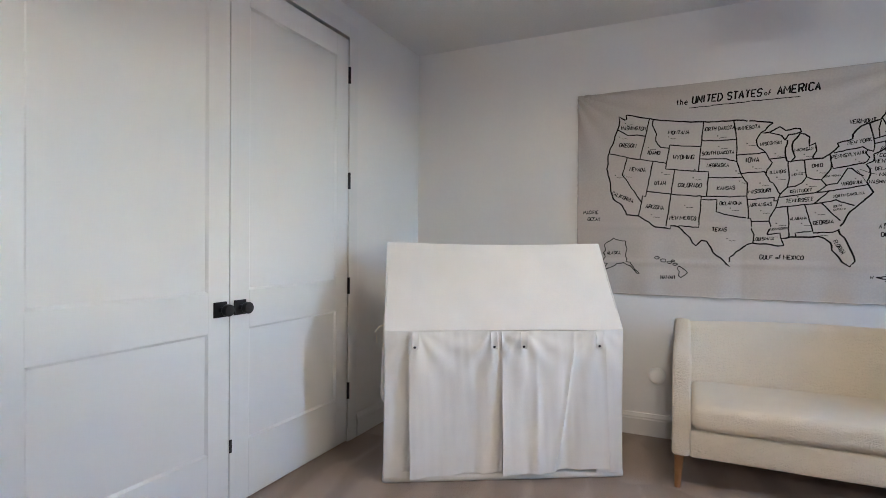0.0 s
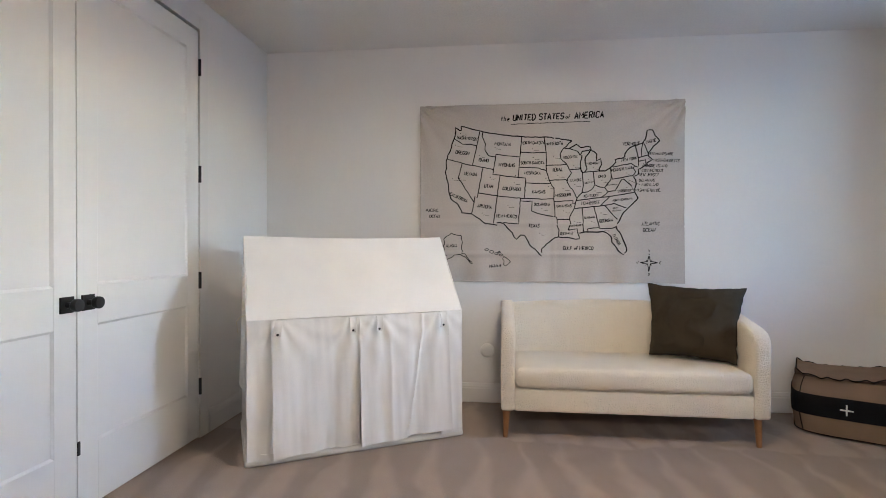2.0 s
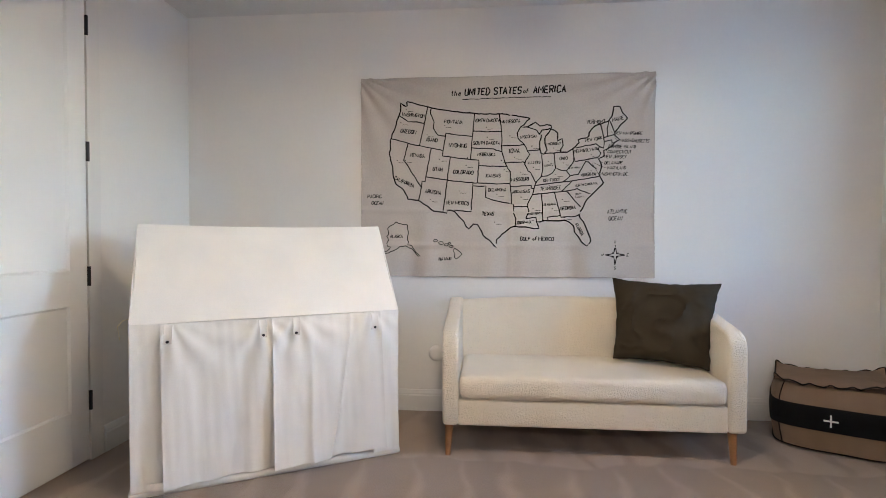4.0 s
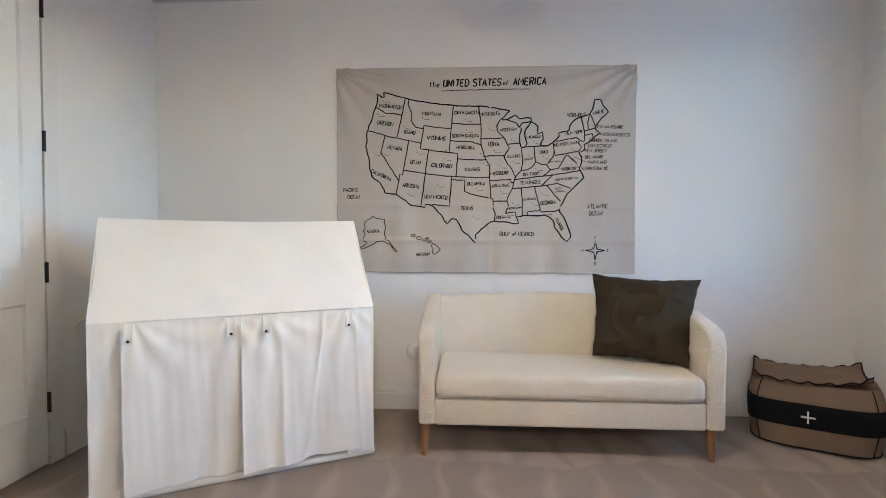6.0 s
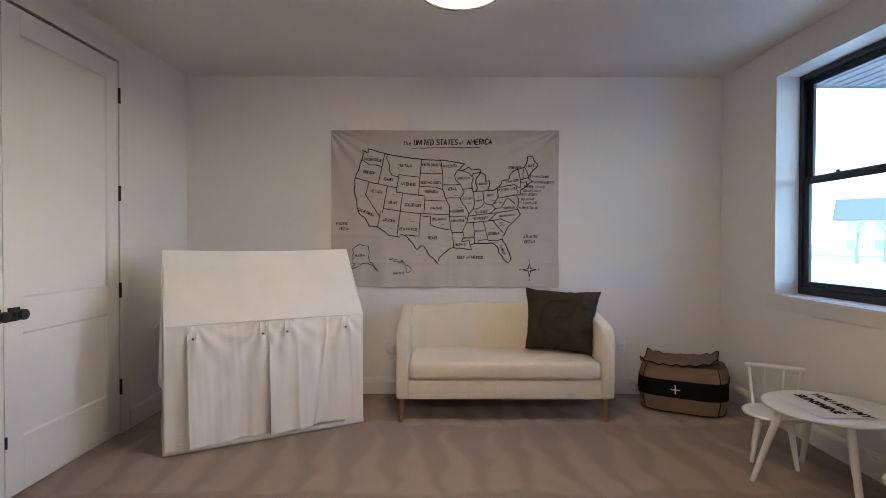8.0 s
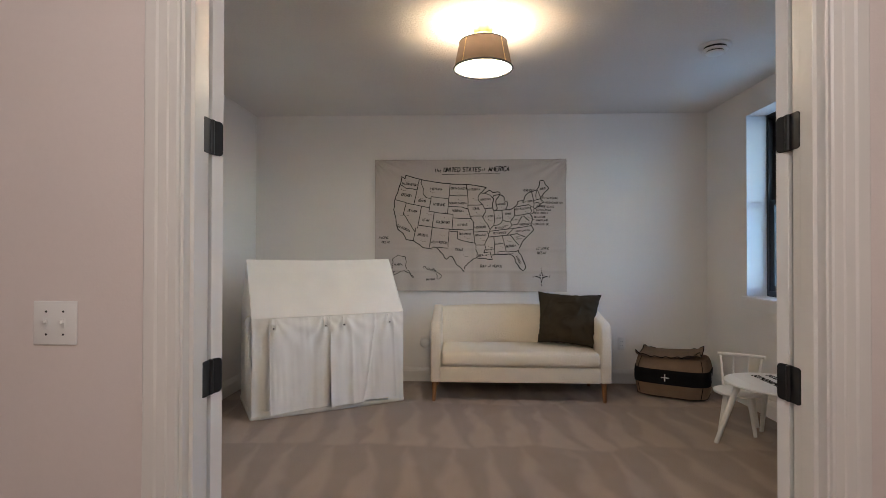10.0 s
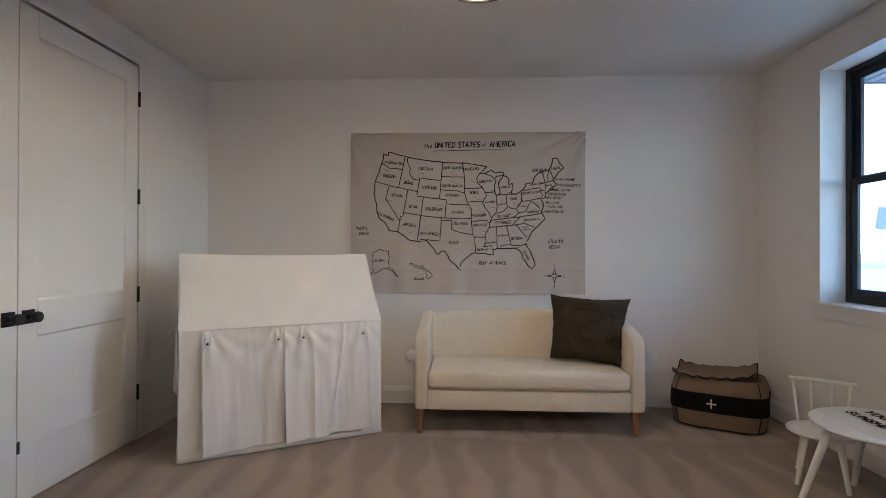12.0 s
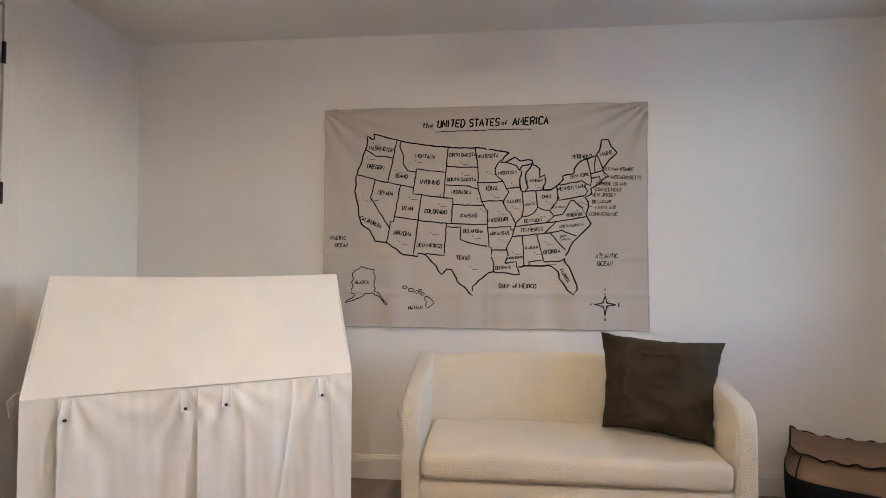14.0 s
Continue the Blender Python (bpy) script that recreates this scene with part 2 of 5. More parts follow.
def lathe(profile, n=32, m=None):
    """A turned body from (radius, height) pairs, closed at both ends."""
    bm = bmesh.new()
    rings = [[bm.verts.new((r * math.cos(2 * math.pi * i / n), r * math.sin(2 * math.pi * i / n), z)) for i in range(n)] for r, z in profile]
    for a, b in zip(rings, rings[1:]):
        for i in range(n):
            bm.faces.new((a[i], a[(i + 1) % n], b[(i + 1) % n], b[i]))
    bm.faces.new(rings[0][::-1]), bm.faces.new(rings[-1])
    if m:
        bmesh.ops.transform(bm, matrix=m, verts=bm.verts)
    bmesh.ops.recalc_face_normals(bm, faces=bm.faces)
    return bm


def rod(a, b, r0, r1=None, n=14, rim=0.15):
    """A tapered round rod from a to b with softened ends."""
    r1 = r0 if r1 is None else r1
    a, b = Vector(a), Vector(b)
    d = (b - a).length
    e = min(rim * r0, d * 0.1)
    m = Matrix.Translation(a) @ (b - a).to_track_quat("Z", "Y").to_matrix().to_4x4()
    return lathe([(r0 * 0.8, 0), (r0, e), (r1, d - e), (r1 * 0.8, d)], n, m)


def tube(points, r, closed=False, n=6):
    """A thin round cord along points."""
    bm = bmesh.new()
    pts = [Vector(p) for p in points]
    rings = []
    k = len(pts)
    for i, p in enumerate(pts):
        a = pts[(i - 1) % k] if closed or i else p
        b = pts[(i + 1) % k] if closed or i < k - 1 else p
        q = (b - a).to_track_quat("Z", "Y")
        rings.append([bm.verts.new(p + q @ Vector((r * math.cos(2 * math.pi * j / n), r * math.sin(2 * math.pi * j / n), 0))) for j in range(n)])
    for i in range(k if closed else k - 1):
        a, b = rings[i], rings[(i + 1) % k]
        for j in range(n):
            bm.faces.new((a[j], a[(j + 1) % n], b[(j + 1) % n], b[j]))
    if not closed:
        bm.faces.new(rings[0][::-1]), bm.faces.new(rings[-1])
    bmesh.ops.recalc_face_normals(bm, faces=bm.faces)
    return bm


def sheet(f, nu, nv, thick=0.0):
    """A cloth f(u, v) with u, v from 0 to 1, given a real thickness."""
    bm = bmesh.new()
    g = [[bm.verts.new(f(i / nu, j / nv)) for j in range(nv + 1)] for i in range(nu + 1)]
    for i in range(nu):
        for j in range(nv):
            bm.faces.new((g[i][j], g[i + 1][j], g[i + 1][j + 1], g[i][j + 1]))
    if thick:
        bmesh.ops.recalc_face_normals(bm, faces=bm.faces)
        bmesh.ops.solidify(bm, geom=bm.faces[:], thickness=thick)
    return bm


def prism(poly, axis, lo, hi, r=0.0, seg=3):
    """A polygon of (a, b) pairs drawn out along one axis (0 x, 1 y, 2 z) from lo to hi."""
    bm = bmesh.new()

    def at(a, b, c):
        v = [a, b]
        v.insert(axis, c)
        return v

    lo_v = [bm.verts.new(at(a, b, lo)) for a, b in poly]
    hi_v = [bm.verts.new(at(a, b, hi)) for a, b in poly]
    bm.faces.new(lo_v), bm.faces.new(hi_v)
    k = len(poly)
    for i in range(k):
        bm.faces.new((lo_v[i], lo_v[(i + 1) % k], hi_v[(i + 1) % k], hi_v[i]))
    bmesh.ops.recalc_face_normals(bm, faces=bm.faces)
    if r:
        bmesh.ops.bevel(bm, geom=bm.edges[:], offset=r, segments=seg, profile=0.5, affect="EDGES", clamp_overlap=True)
    return bm


def merge(*bms):
    out = bmesh.new()
    for b in bms:
        me = bpy.data.meshes.new("tmp")
        b.to_mesh(me)
        b.free()
        out.from_mesh(me)
        bpy.data.meshes.remove(me)
    return out


def part(name, bm, material, parent=None, label="", smooth=False, m=None):
    me = bpy.data.meshes.new(name)
    if smooth:
        for f in bm.faces:
            f.smooth = True
    bm.to_mesh(me)
    bm.free()
    if smooth:
        me.set_sharp_from_angle(angle=radians(48))
    me.materials.append(material)
    ob = new(name, me)
    if parent:
        ob.parent = parent
    if m:
        ob.matrix_basis = m
    if label:
        ob["label"] = label
    return ob


def thing(name, m, label, category, group="", kind=""):
    ob = new(name)
    ob.empty_display_size = 0.1
    ob.matrix_basis = m
    return tagged(ob, label, category, group, kind)


def lettering(text, size, parent, m, name="lettering", material=None, bold=0.0, lift=0.0008, space=1.0, align="CENTER"):
    cu = bpy.data.curves.new(name, "FONT")
    cu.body, cu.size, cu.align_x, cu.align_y = text, size, align, "CENTER"
    cu.extrude, cu.offset, cu.space_character = lift, bold, space
    cu.resolution_u = 2
    tmp = new(name + "_tmp", cu)
    me = bpy.data.meshes.new_from_object(tmp)
    bpy.data.objects.remove(tmp)
    bpy.data.curves.remove(cu)
    me.materials.clear()
    me.materials.append(material or M_INK)
    me.name = name
    ob = new(name, me)
    ob.parent = parent
    ob.matrix_basis = m
    return ob


def structure(name, bm, material, label, category, smooth=False):
    return tagged(part(name, bm, material, None, "", smooth), label, category, "", "structure")


# ---------- large structure ----------
structure("floor", box((HALL_L - 0.3, HALL_Y - 0.2, -0.12), (HALL_R + 0.2, YB + 0.14, 0.0)), M_CARPET, "taupe cut-pile carpet with vacuum marks", "carpet")
structure("ceiling", box((HALL_L - 0.3, HALL_Y - 0.2, H), (HALL_R + 0.2, YB + 0.13, H + 0.12)), M_CEIL, "white textured plaster ceiling", "ceiling")
structure("wall_north", box((XL - T, YB, 0), (XR + T + 0.05, YB + T, H)), M_WALL, "warm white painted wall behind the sofa", "wall")
structure("wall_west", boxes(((XL - T, YF, 0), (XL, CLO_A - 0.02, H)), ((XL - T, CLO_B + 0.02, 0), (XL, YB, H)), ((XL - T, CLO_A - 0.02, DOOR_H + 0.02), (XL, CLO_B + 0.02, H))), M_WALL, "warm white painted wall with a closet opening", "wall")


def pierced(x0, x1, y0, y1, z0, z1):
    """The blocks of a wall across x that leave the window openings free."""
    out, y = [], y0
    for a, b in sorted(WINDOWS):
        out += [((x0, y, z0), (x1, a, z1)), ((x0, a, z0), (x1, b, WIN_Z0)), ((x0, a, WIN_Z1), (x1, b, z1))]
        y = b
    return out + [((x0, y, z0), (x1, y1, z1))]


structure("wall_east", boxes(*pierced(XR, XR + 0.2, YF, YB, 0, H)), M_WALL, "warm white painted wall with a window opening", "wall")
JAMB = 0.02
structure("wall_south", boxes(((XL - T, YH + 0.004, 0), (ENT_L - JAMB, YF, H)), ((ENT_R + JAMB, YH + 0.004, 0), (XR + 0.2, YF, H)), ((ENT_L - JAMB, YH + 0.004, DOOR_H + JAMB), (ENT_R + JAMB, YF, H))), M_WALL, "warm white painted wall with a double door opening", "wall")
structure("wall_hall_north", boxes(((HALL_L, YH, 0), (ENT_L - JAMB, YH + 0.004, H)), ((ENT_R + JAMB, YH, 0), (HALL_R, YH + 0.004, H)), ((ENT_L - JAMB, YH, DOOR_H + JAMB), (ENT_R + JAMB, YH + 0.004, H))), M_HALL, "blush white painted hallway wall", "wall")
structure("wall_hall_south", box((HALL_L, HALL_Y - T, 0), (HALL_R, HALL_Y, H)), M_HALL, "blush white painted hallway wall", "wall")
structure("wall_hall_west", box((HALL_L - T, HALL_Y, 0), (HALL_L, YH, H)), M_HALL, "blush white painted hallway wall", "wall")
structure("wall_hall_east", box((HALL_R, HALL_Y, 0), (HALL_R + T, YH, H)), M_HALL, "blush white painted hallway wall", "wall")
structure("closet_back", boxes(((XL - 0.75, CLO_A - 0.2, 0), (XL - 0.65, CLO_B + 0.2, H)), ((XL - 0.65, CLO_A - 0.2, 0), (XL - T, CLO_A - 0.1, H)), ((XL - 0.65, CLO_B + 0.1, 0), (XL - T, CLO_B + 0.2, H))), M_WALL, "plain painted closet interior walls", "wall")

BASE = [(0, 0), (0.014, 0), (0.014, 0.100), (0.011, 0.108), (0.011, 0.116), (0.007, 0.128), (0.004, 0.138), (0, 0.140)]


def baseboard(a, b, normal):
    """A moulded skirting run on the floor from a to b, standing out along normal."""
    a, b, n = Vector((*a, 0)), Vector((*b, 0)), Vector((*normal, 0))
    bm = bmesh.new()
    ends = [[bm.verts.new(p + n * d + Vector((0, 0, z))) for d, z in BASE] for p in (a, b)]
    k = len(BASE)
    for i in range(k):
        bm.faces.new((ends[0][i], ends[0][(i + 1) % k], ends[1][(i + 1) % k], ends[1][i]))
    bm.faces.new(ends[0]), bm.faces.new(ends[1])
    bmesh.ops.recalc_face_normals(bm, faces=bm.faces)
    return structure("baseboard", bm, M_TRIM, "white moulded wooden baseboard", "baseboard")


CW = 0.088   # closet casing
baseboard((XL, YB), (XR, YB), (0, -1))
baseboard((XL, CLO_B + 0.02 + CW), (XL, YB - 0.015), (1, 0))
baseboard((XL, YF + 0.015), (XL, CLO_A - 0.02 - CW), (1, 0))
baseboard((XR, YB - 0.015), (XR, YF + 0.015), (-1, 0))
baseboard((XL, YF), (ENT_L - 0.104, YF), (0, 1))
baseboard((ENT_R + 0.104, YF), (XR, YF), (0, 1))
baseboard((HALL_L, YH), (ENT_L - 0.104, YH), (0, -1))
baseboard((ENT_R + 0.102, YH), (HALL_R, YH), (0, -1))

# closet casing and head
structure("trim_closet", boxes(((XL, CLO_B + 0.004, 0), (XL + 0.014, CLO_B + 0.004 + CW, DOOR_H + CW)), ((XL, CLO_A - 0.004 - CW, 0), (XL + 0.014, CLO_A - 0.004, DOOR_H + CW)), ((XL, CLO_A - 0.004, DOOR_H + 0.004), (XL + 0.014, CLO_B + 0.004, DOOR_H + CW)), r=0.002), M_TRIM, "white flat closet door casing", "trim")

# entry jambs, stops and stepped casings
structure("trim_entry_jamb", boxes(((ENT_L - JAMB, YH, 0), (ENT_L, YF, DOOR_H)), ((ENT_R, YH, 0), (ENT_R + JAMB, YF, DOOR_H)), ((ENT_L - JAMB, YH, DOOR_H), (ENT_R + JAMB, YF, DOOR_H + JAMB)),
    ((ENT_L, YH + 0.03, 0), (ENT_L + 0.012, YF - 0.05, DOOR_H)), ((ENT_R - 0.012, YH + 0.03, 0), (ENT_R, YF - 0.05, DOOR_H)), ((ENT_L + 0.012, YH + 0.03, DOOR_H - 0.012), (ENT_R - 0.012, YF - 0.05, DOOR_H)), r=0.0015), M_TRIM, "white door jamb with stop", "door jamb")


def casing(x_in, side, y, out):
    """One upright of a stepped casing: inner edge x_in, growing to side, standing out along y."""
    steps = [(0.0, 0.010), (0.006, 0.014), (0.030, 0.014), (0.034, 0.018), (0.060, 0.018), (0.066, 0.023), (0.098, 0.023), (0.105, 0.016), (0.110, 0.0)]
    poly = [(x_in, y)] + [(x_in + side * a * 0.85, y + out * d) for a, d in steps]
    return prism(poly, 2, 0.0, DOOR_H + 0.11)


for x_in, side in ((ENT_L - 0.008, -1), (ENT_R + 0.006, 1)):
    structure("trim_hall_casing", casing(x_in, side, YH, -1), M_TRIM, "white stepped door casing in the hallway", "trim")
    structure("trim_room_casing", casing(ENT_L - 0.008 if side < 0 else ENT_R + 0.008, side, YF, 1), M_TRIM, "white stepped door casing", "trim")
structure("trim_hall_casing", box((ENT_L - 0.008, YH - 0.02, DOOR_H + 0.006), (ENT_R + 0.006, YH, DOOR_H + 0.11), 0.002), M_TRIM, "white head casing in the hallway", "trim")
structure("trim_room_casing", box((ENT_L - 0.008, YF, DOOR_H + 0.006), (ENT_R + 0.008, YF + 0.02, DOOR_H + 0.11), 0.002), M_TRIM, "white head casing", "trim")


# ---------- doors ----------
def leaf(y0, y1, z, x0, x1, c=0.012):
    """A hinge leaf standing across x, straight at y0 and with rounded corners at y1."""
    poly = [(y0, z - 0.05)]
    side = math.copysign(1, y1 - y0)
    for k in range(5):
        a = math.pi / 8 * k
        poly.append((y1 - side * c * (1 - math.sin(a)), z - 0.05 + c * (1 - math.cos(a))))
    poly += [(y, 2 * z - w) for y, w in reversed(poly)]
    return prism(poly, 0, x0, x1)


def door(name, w, m, label, hinge_zs, mirror=False, rail=0.115, panels=((0.285, 0.810), (0.985, 2.310)), knob=True, latch=False, both=True):
    """A two-panel door. Local x runs from the hinge edge to the free edge, the shown face looks along -y, z is up."""
    t, h = 0.038, DOOR_H - 0.012
    d = thing(name, m, label, "door", "", "structure")
    s = -1 if mirror else 1

    def bx(x0, x1, y0, y1, z0, z1):
        a, b = sorted((s * x0, s * x1))
        return (a, y0, z0), (b, y1, z1)

    (a0, a1), (b0, b1) = panels
    stiles = [bx(0.003, rail, 0, t, 0.01, h), bx(w - rail, w - 0.002, 0, t, 0.01, h)]
    rails = [bx(rail, w - rail, 0, t, 0.01, a0), bx(rail, w - rail, 0, t, a1, b0), bx(rail, w - rail, 0, t, b1, h)]
    part("slab", boxes(*stiles, *rails, r=0.0015), M_DOOR, d)
    for z0, z1 in panels:
        p = part("panel", box(*bx(rail + 0.004, w - rail - 0.004, 0.009, t - 0.009, z0 + 0.004, z1 - 0.004)), M_DOOR, d)
        lips = []
        for face in (0, 1):
            y0, y1 = (0.0, 0.009) if not face else (t, t - 0.009)
            x0, x1, q = rail, w - rail, 0.010
            c = [(x0, z0), (x1, z0), (x1, z1), (x0, z1)]
            i = [(x0 + q, z0 + q), (x1 - q, z0 + q), (x1 - q, z1 - q), (x0 + q, z1 - q)]
            bm = bmesh.new()
            o = [bm.verts.new((s * x, y0 + (0.001 if not face else -0.001), z)) for x, z in c]
            n = [bm.verts.new((s * x, y1, z)) for x, z in i]
            for k in range(4):
                bm.faces.new((o[k], o[(k + 1) % 4], n[(k + 1) % 4], n[k]))
            bmesh.ops.recalc_face_normals(bm, faces=bm.faces)
            lips.append(bm)
        part("bead", merge(*lips), M_DOOR, p)
    if knob:
        for side in ((-1, 1) if both else (-1,)):
            kx, kz = s * (w - 0.055), 0.910
            y0 = 0.0 if side < 0 else t
            k = part("knob", lathe([(0.014, 0), (0.012, 0.012), (0.012, 0.022), (0.024, 0.030), (0.0265, 0.036), (0.0265, 0.052), (0.025, 0.056), (0.018, 0.058)], 28,
                     Matrix.Translation((kx, y0 + side * 0.008, kz)) @ Euler((radians(90 if side < 0 else -90), 0, 0)).to_matrix().to_4x4()), M_BLACK, d, "matt black round knob", True)
            y1 = y0 + side * 0.009
            part("rose", box((kx - 0.034, min(y0, y1), kz - 0.034), (kx + 0.034, max(y0, y1), kz + 0.034), 0.0015), M_BLACK, k, "matt black square backplate")
    if latch:
        lx = s * (w - 0.006)
        part("flush_bolt", box((lx - 0.007, -0.004, 0.255), (lx + 0.007, 0.002, 0.315), 0.002), M_BLACK, d, "small black flush bolt")
    for z in hinge_zs:
        hg = part("hinge", rod((s * -0.004, -0.006, z - 0.05), (s * -0.004, -0.006, z + 0.05), 0.0075, n=14), M_BLACK, d, "matt black butt hinge", True)
        part("hinge_leaf", leaf(-0.001, 0.034, z, *sorted((s * -0.0005, s * 0.0035))), M_BLACK, hg)
    return d


HZ = (0.313, 0.951, 1.587, 2.226)
# the closet's two leaves, closed; their faces look into the room (+x)
door("door_1", CLO_M - CLO_A - 0.001, pose(XL + 0.008, CLO_A, 0, 0, 0, 90), "white two-panel closet door with black knob, closed", HZ)
door("door_2", CLO_B - CLO_M - 0.001, pose(XL + 0.008, CLO_B, 0, 0, 0, 90), "white two-panel closet door with black knob, closed", HZ, mirror=True, latch=True)
# the entry's two leaves, swung wide open into the room
LEAF = (ENT_R - ENT_L) / 2 - 0.003
EZ = (0.27, 0.91, 1.60, 2.22)
OPEN = 152
door("door_3", LEAF, pose(ENT_L + 0.002, YF + 0.020, 0, 0, 0, 180 + OPEN), "white two-panel bedroom door with black knob, wide open", EZ, mirror=True)
door("door_4", LEAF, pose(ENT_R - 0.002, YF + 0.020, 0, 0, 0, 180 - 162), "white two-panel bedroom door, wide open", EZ, knob=False)
for x, sx in ((ENT_L, 1), (ENT_R, -1)):
    for z in EZ:
        tagged(part("hinge_plate", leaf(YF + 0.014, YF - 0.034, z, min(x, x + sx * 0.003), max(x, x + sx * 0.003)), M_BLACK),
               "matt black hinge plate on the door jamb", "hinge", "hinges on the entry jamb")

# ---------- window ----------
def window(name, WIN_Y0, WIN_Y1):
    win = thing(name, pose(2.84, WIN_Y0, WIN_Z0), "black double-hung window with two panes", "window", "", "structure")
    WW, WH = WIN_Y1 - WIN_Y0, WIN_Z1 - WIN_Z0
    FR, MID = 0.045, 0.772
    part("window_frame", boxes(((0, 0, 0), (0.06, FR, WH)), ((0, WW - FR, 0), (0.06, WW, WH)), ((0, FR, 0), (0.06, WW - FR, FR)), ((0, FR, WH - FR), (0.06, WW - FR, WH)), r=0.002), M_FRAME, win)
    for z0, z1, x0, nm in ((FR, MID + 0.03, 0.010, "lower_sash"), (MID - 0.005, WH - FR, 0.032, "upper_sash")):
        q = 0.055
        a, b = FR, WW - FR
        s = part(nm, boxes(((x0, a, z0), (x0 + 0.022, a + q, z1)), ((x0, b - q, z0), (x0 + 0.022, b, z1)), ((x0, a + q, z0), (x0 + 0.022, b - q, z0 + q * 0.85)), ((x0, a + q, z1 - q * 0.85), (x0 + 0.022, b - q, z1)), r=0.002), M_FRAME, win)
        p = part("pane", box((x0 + 0.009, a + q, z0 + q * 0.85), (x0 + 0.013, b - q, z1 - q * 0.85)), M_GLASS, s)
        p.visible_shadow = False
    part("sash_lock", merge(box((-0.004, WW * 0.62 - 0.025, MID + 0.030), (0.016, WW * 0.62 + 0.025, MID + 0.036), 0.002), lathe([(0.012, 0), (0.012, 0.010), (0.008, 0.014)], 16, Matrix.Translation((0.004, WW * 0.62, MID + 0.036)))), M_BLACK, win, "black sash lock")
    # white reveal, stool and apron
    structure("trim_window_reveal", boxes(((XR - 0.004, WIN_Y1 - 0.012, WIN_Z0), (2.84, WIN_Y1, WIN_Z1)), ((XR - 0.004, WIN_Y0, WIN_Z0), (2.84, WIN_Y0 + 0.012, WIN_Z1)), ((XR - 0.004, WIN_Y0 + 0.012, WIN_Z1 - 0.012), (2.84, WIN_Y1 - 0.012, WIN_Z1)), r=0.001), M_TRIM, "white painted window reveal", "trim")
    structure("window_sill", boxes(((XR - 0.022, WIN_Y0 - 0.06, WIN_Z0 - 0.026), (2.84, WIN_Y1 + 0.06, WIN_Z0 - 0.004)), ((XR - 0.014, WIN_Y0 - 0.055, WIN_Z0 - 0.105), (XR, WIN_Y1 + 0.055, WIN_Z0 - 0.026)), r=0.0015), M_TRIM, "white window stool with flat apron", "window sill")


for k, (a, b) in enumerate(WINDOWS):
    window("window_%d" % (k + 1), a, b)

# ---------- outside ----------
structure("ground", box((3.3, -400, -0.9), (900, 900, -0.6)), M_SNOW, "open field of pale dry grass", "ground")
soffit = thing("soffit", pose(0, 0, 2.60), "pale grooved eaves soffit above the window", "soffit", "", "structure")
plank = None
for i in range(16):
    x = 2.90 + i * 0.105
    if plank is None:
        plank = part("plank", box((0, -1.0, 0), (0.088, 3.63, 0.02), 0.004, 1), M_SOFFIT, soffit, m=pose(x, 0, 0))
    else:
        o = plank.copy()
        scene.collection.objects.link(o)
        o.matrix_basis = pose(x, 0, 0)
part("fascia", boxes(((2.90, 3.634, -0.01), (4.60, 3.66, 0.16)), ((2.90, -1.0, 0.024), (4.60, 3.63, 0.05))), M_SOFFIT, soffit)
structure("wall_outer", boxes(*pierced(XR + 0.2, XR + 0.215, -1.0, YB + 0.14, -0.9, 2.6)), M_HOUSE, "pale house siding around the windows", "wall")


def house(m, w, d, h, roof):
    hs = thing("house", m, "pale far house with a grey gabled roof", "house", "far houses")
    part("wall", merge(box((-w / 2, -d / 2, 0), (w / 2, d / 2, h)), prism([(-d / 2, h), (d / 2, h), (0, h + roof - 0.25)], 0, -w / 2, w / 2)), M_HOUSE, hs)
    part("roof", merge(prism([(-d / 2 - 0.4, h - 0.1), (0, h + roof), (0, h + roof - 0.2), (-d / 2 - 0.4, h - 0.3)], 0, -w / 2 - 0.4, w / 2 + 0.4),
                       prism([(d / 2 + 0.4, h - 0.1), (0, h + roof), (0, h + roof - 0.2), (d / 2 + 0.4, h - 0.3)], 0, -w / 2 - 0.4, w / 2 + 0.4)), M_ROOF, hs)
    for i in range(4):
        for k in range(2):
            x = -w * 0.36 + i * w * 0.24
            wd = part("window", box((x - 0.5, -d / 2 - 0.05, 0.9 + k * 2.7), (x + 0.5, -d / 2 + 0.02, 2.3 + k * 2.7)), M_PANEW, hs)
            part("sill", box((x - 0.6, -d / 2 - 0.12, 0.8 + k * 2.7), (x + 0.6, -d / 2, 0.9 + k * 2.7)), M_HOUSE, wd)
    return hs


house(pose(66, 74, -0.6, 0, 0, -42), 13, 9, 5.4, 3.2)
house(pose(94, 92, -0.6, 0, 0, -38), 15, 9, 5.4, 3.0)
house(pose(50, 88, -0.6, 0, 0, -30), 12, 8, 5.2, 3.0)


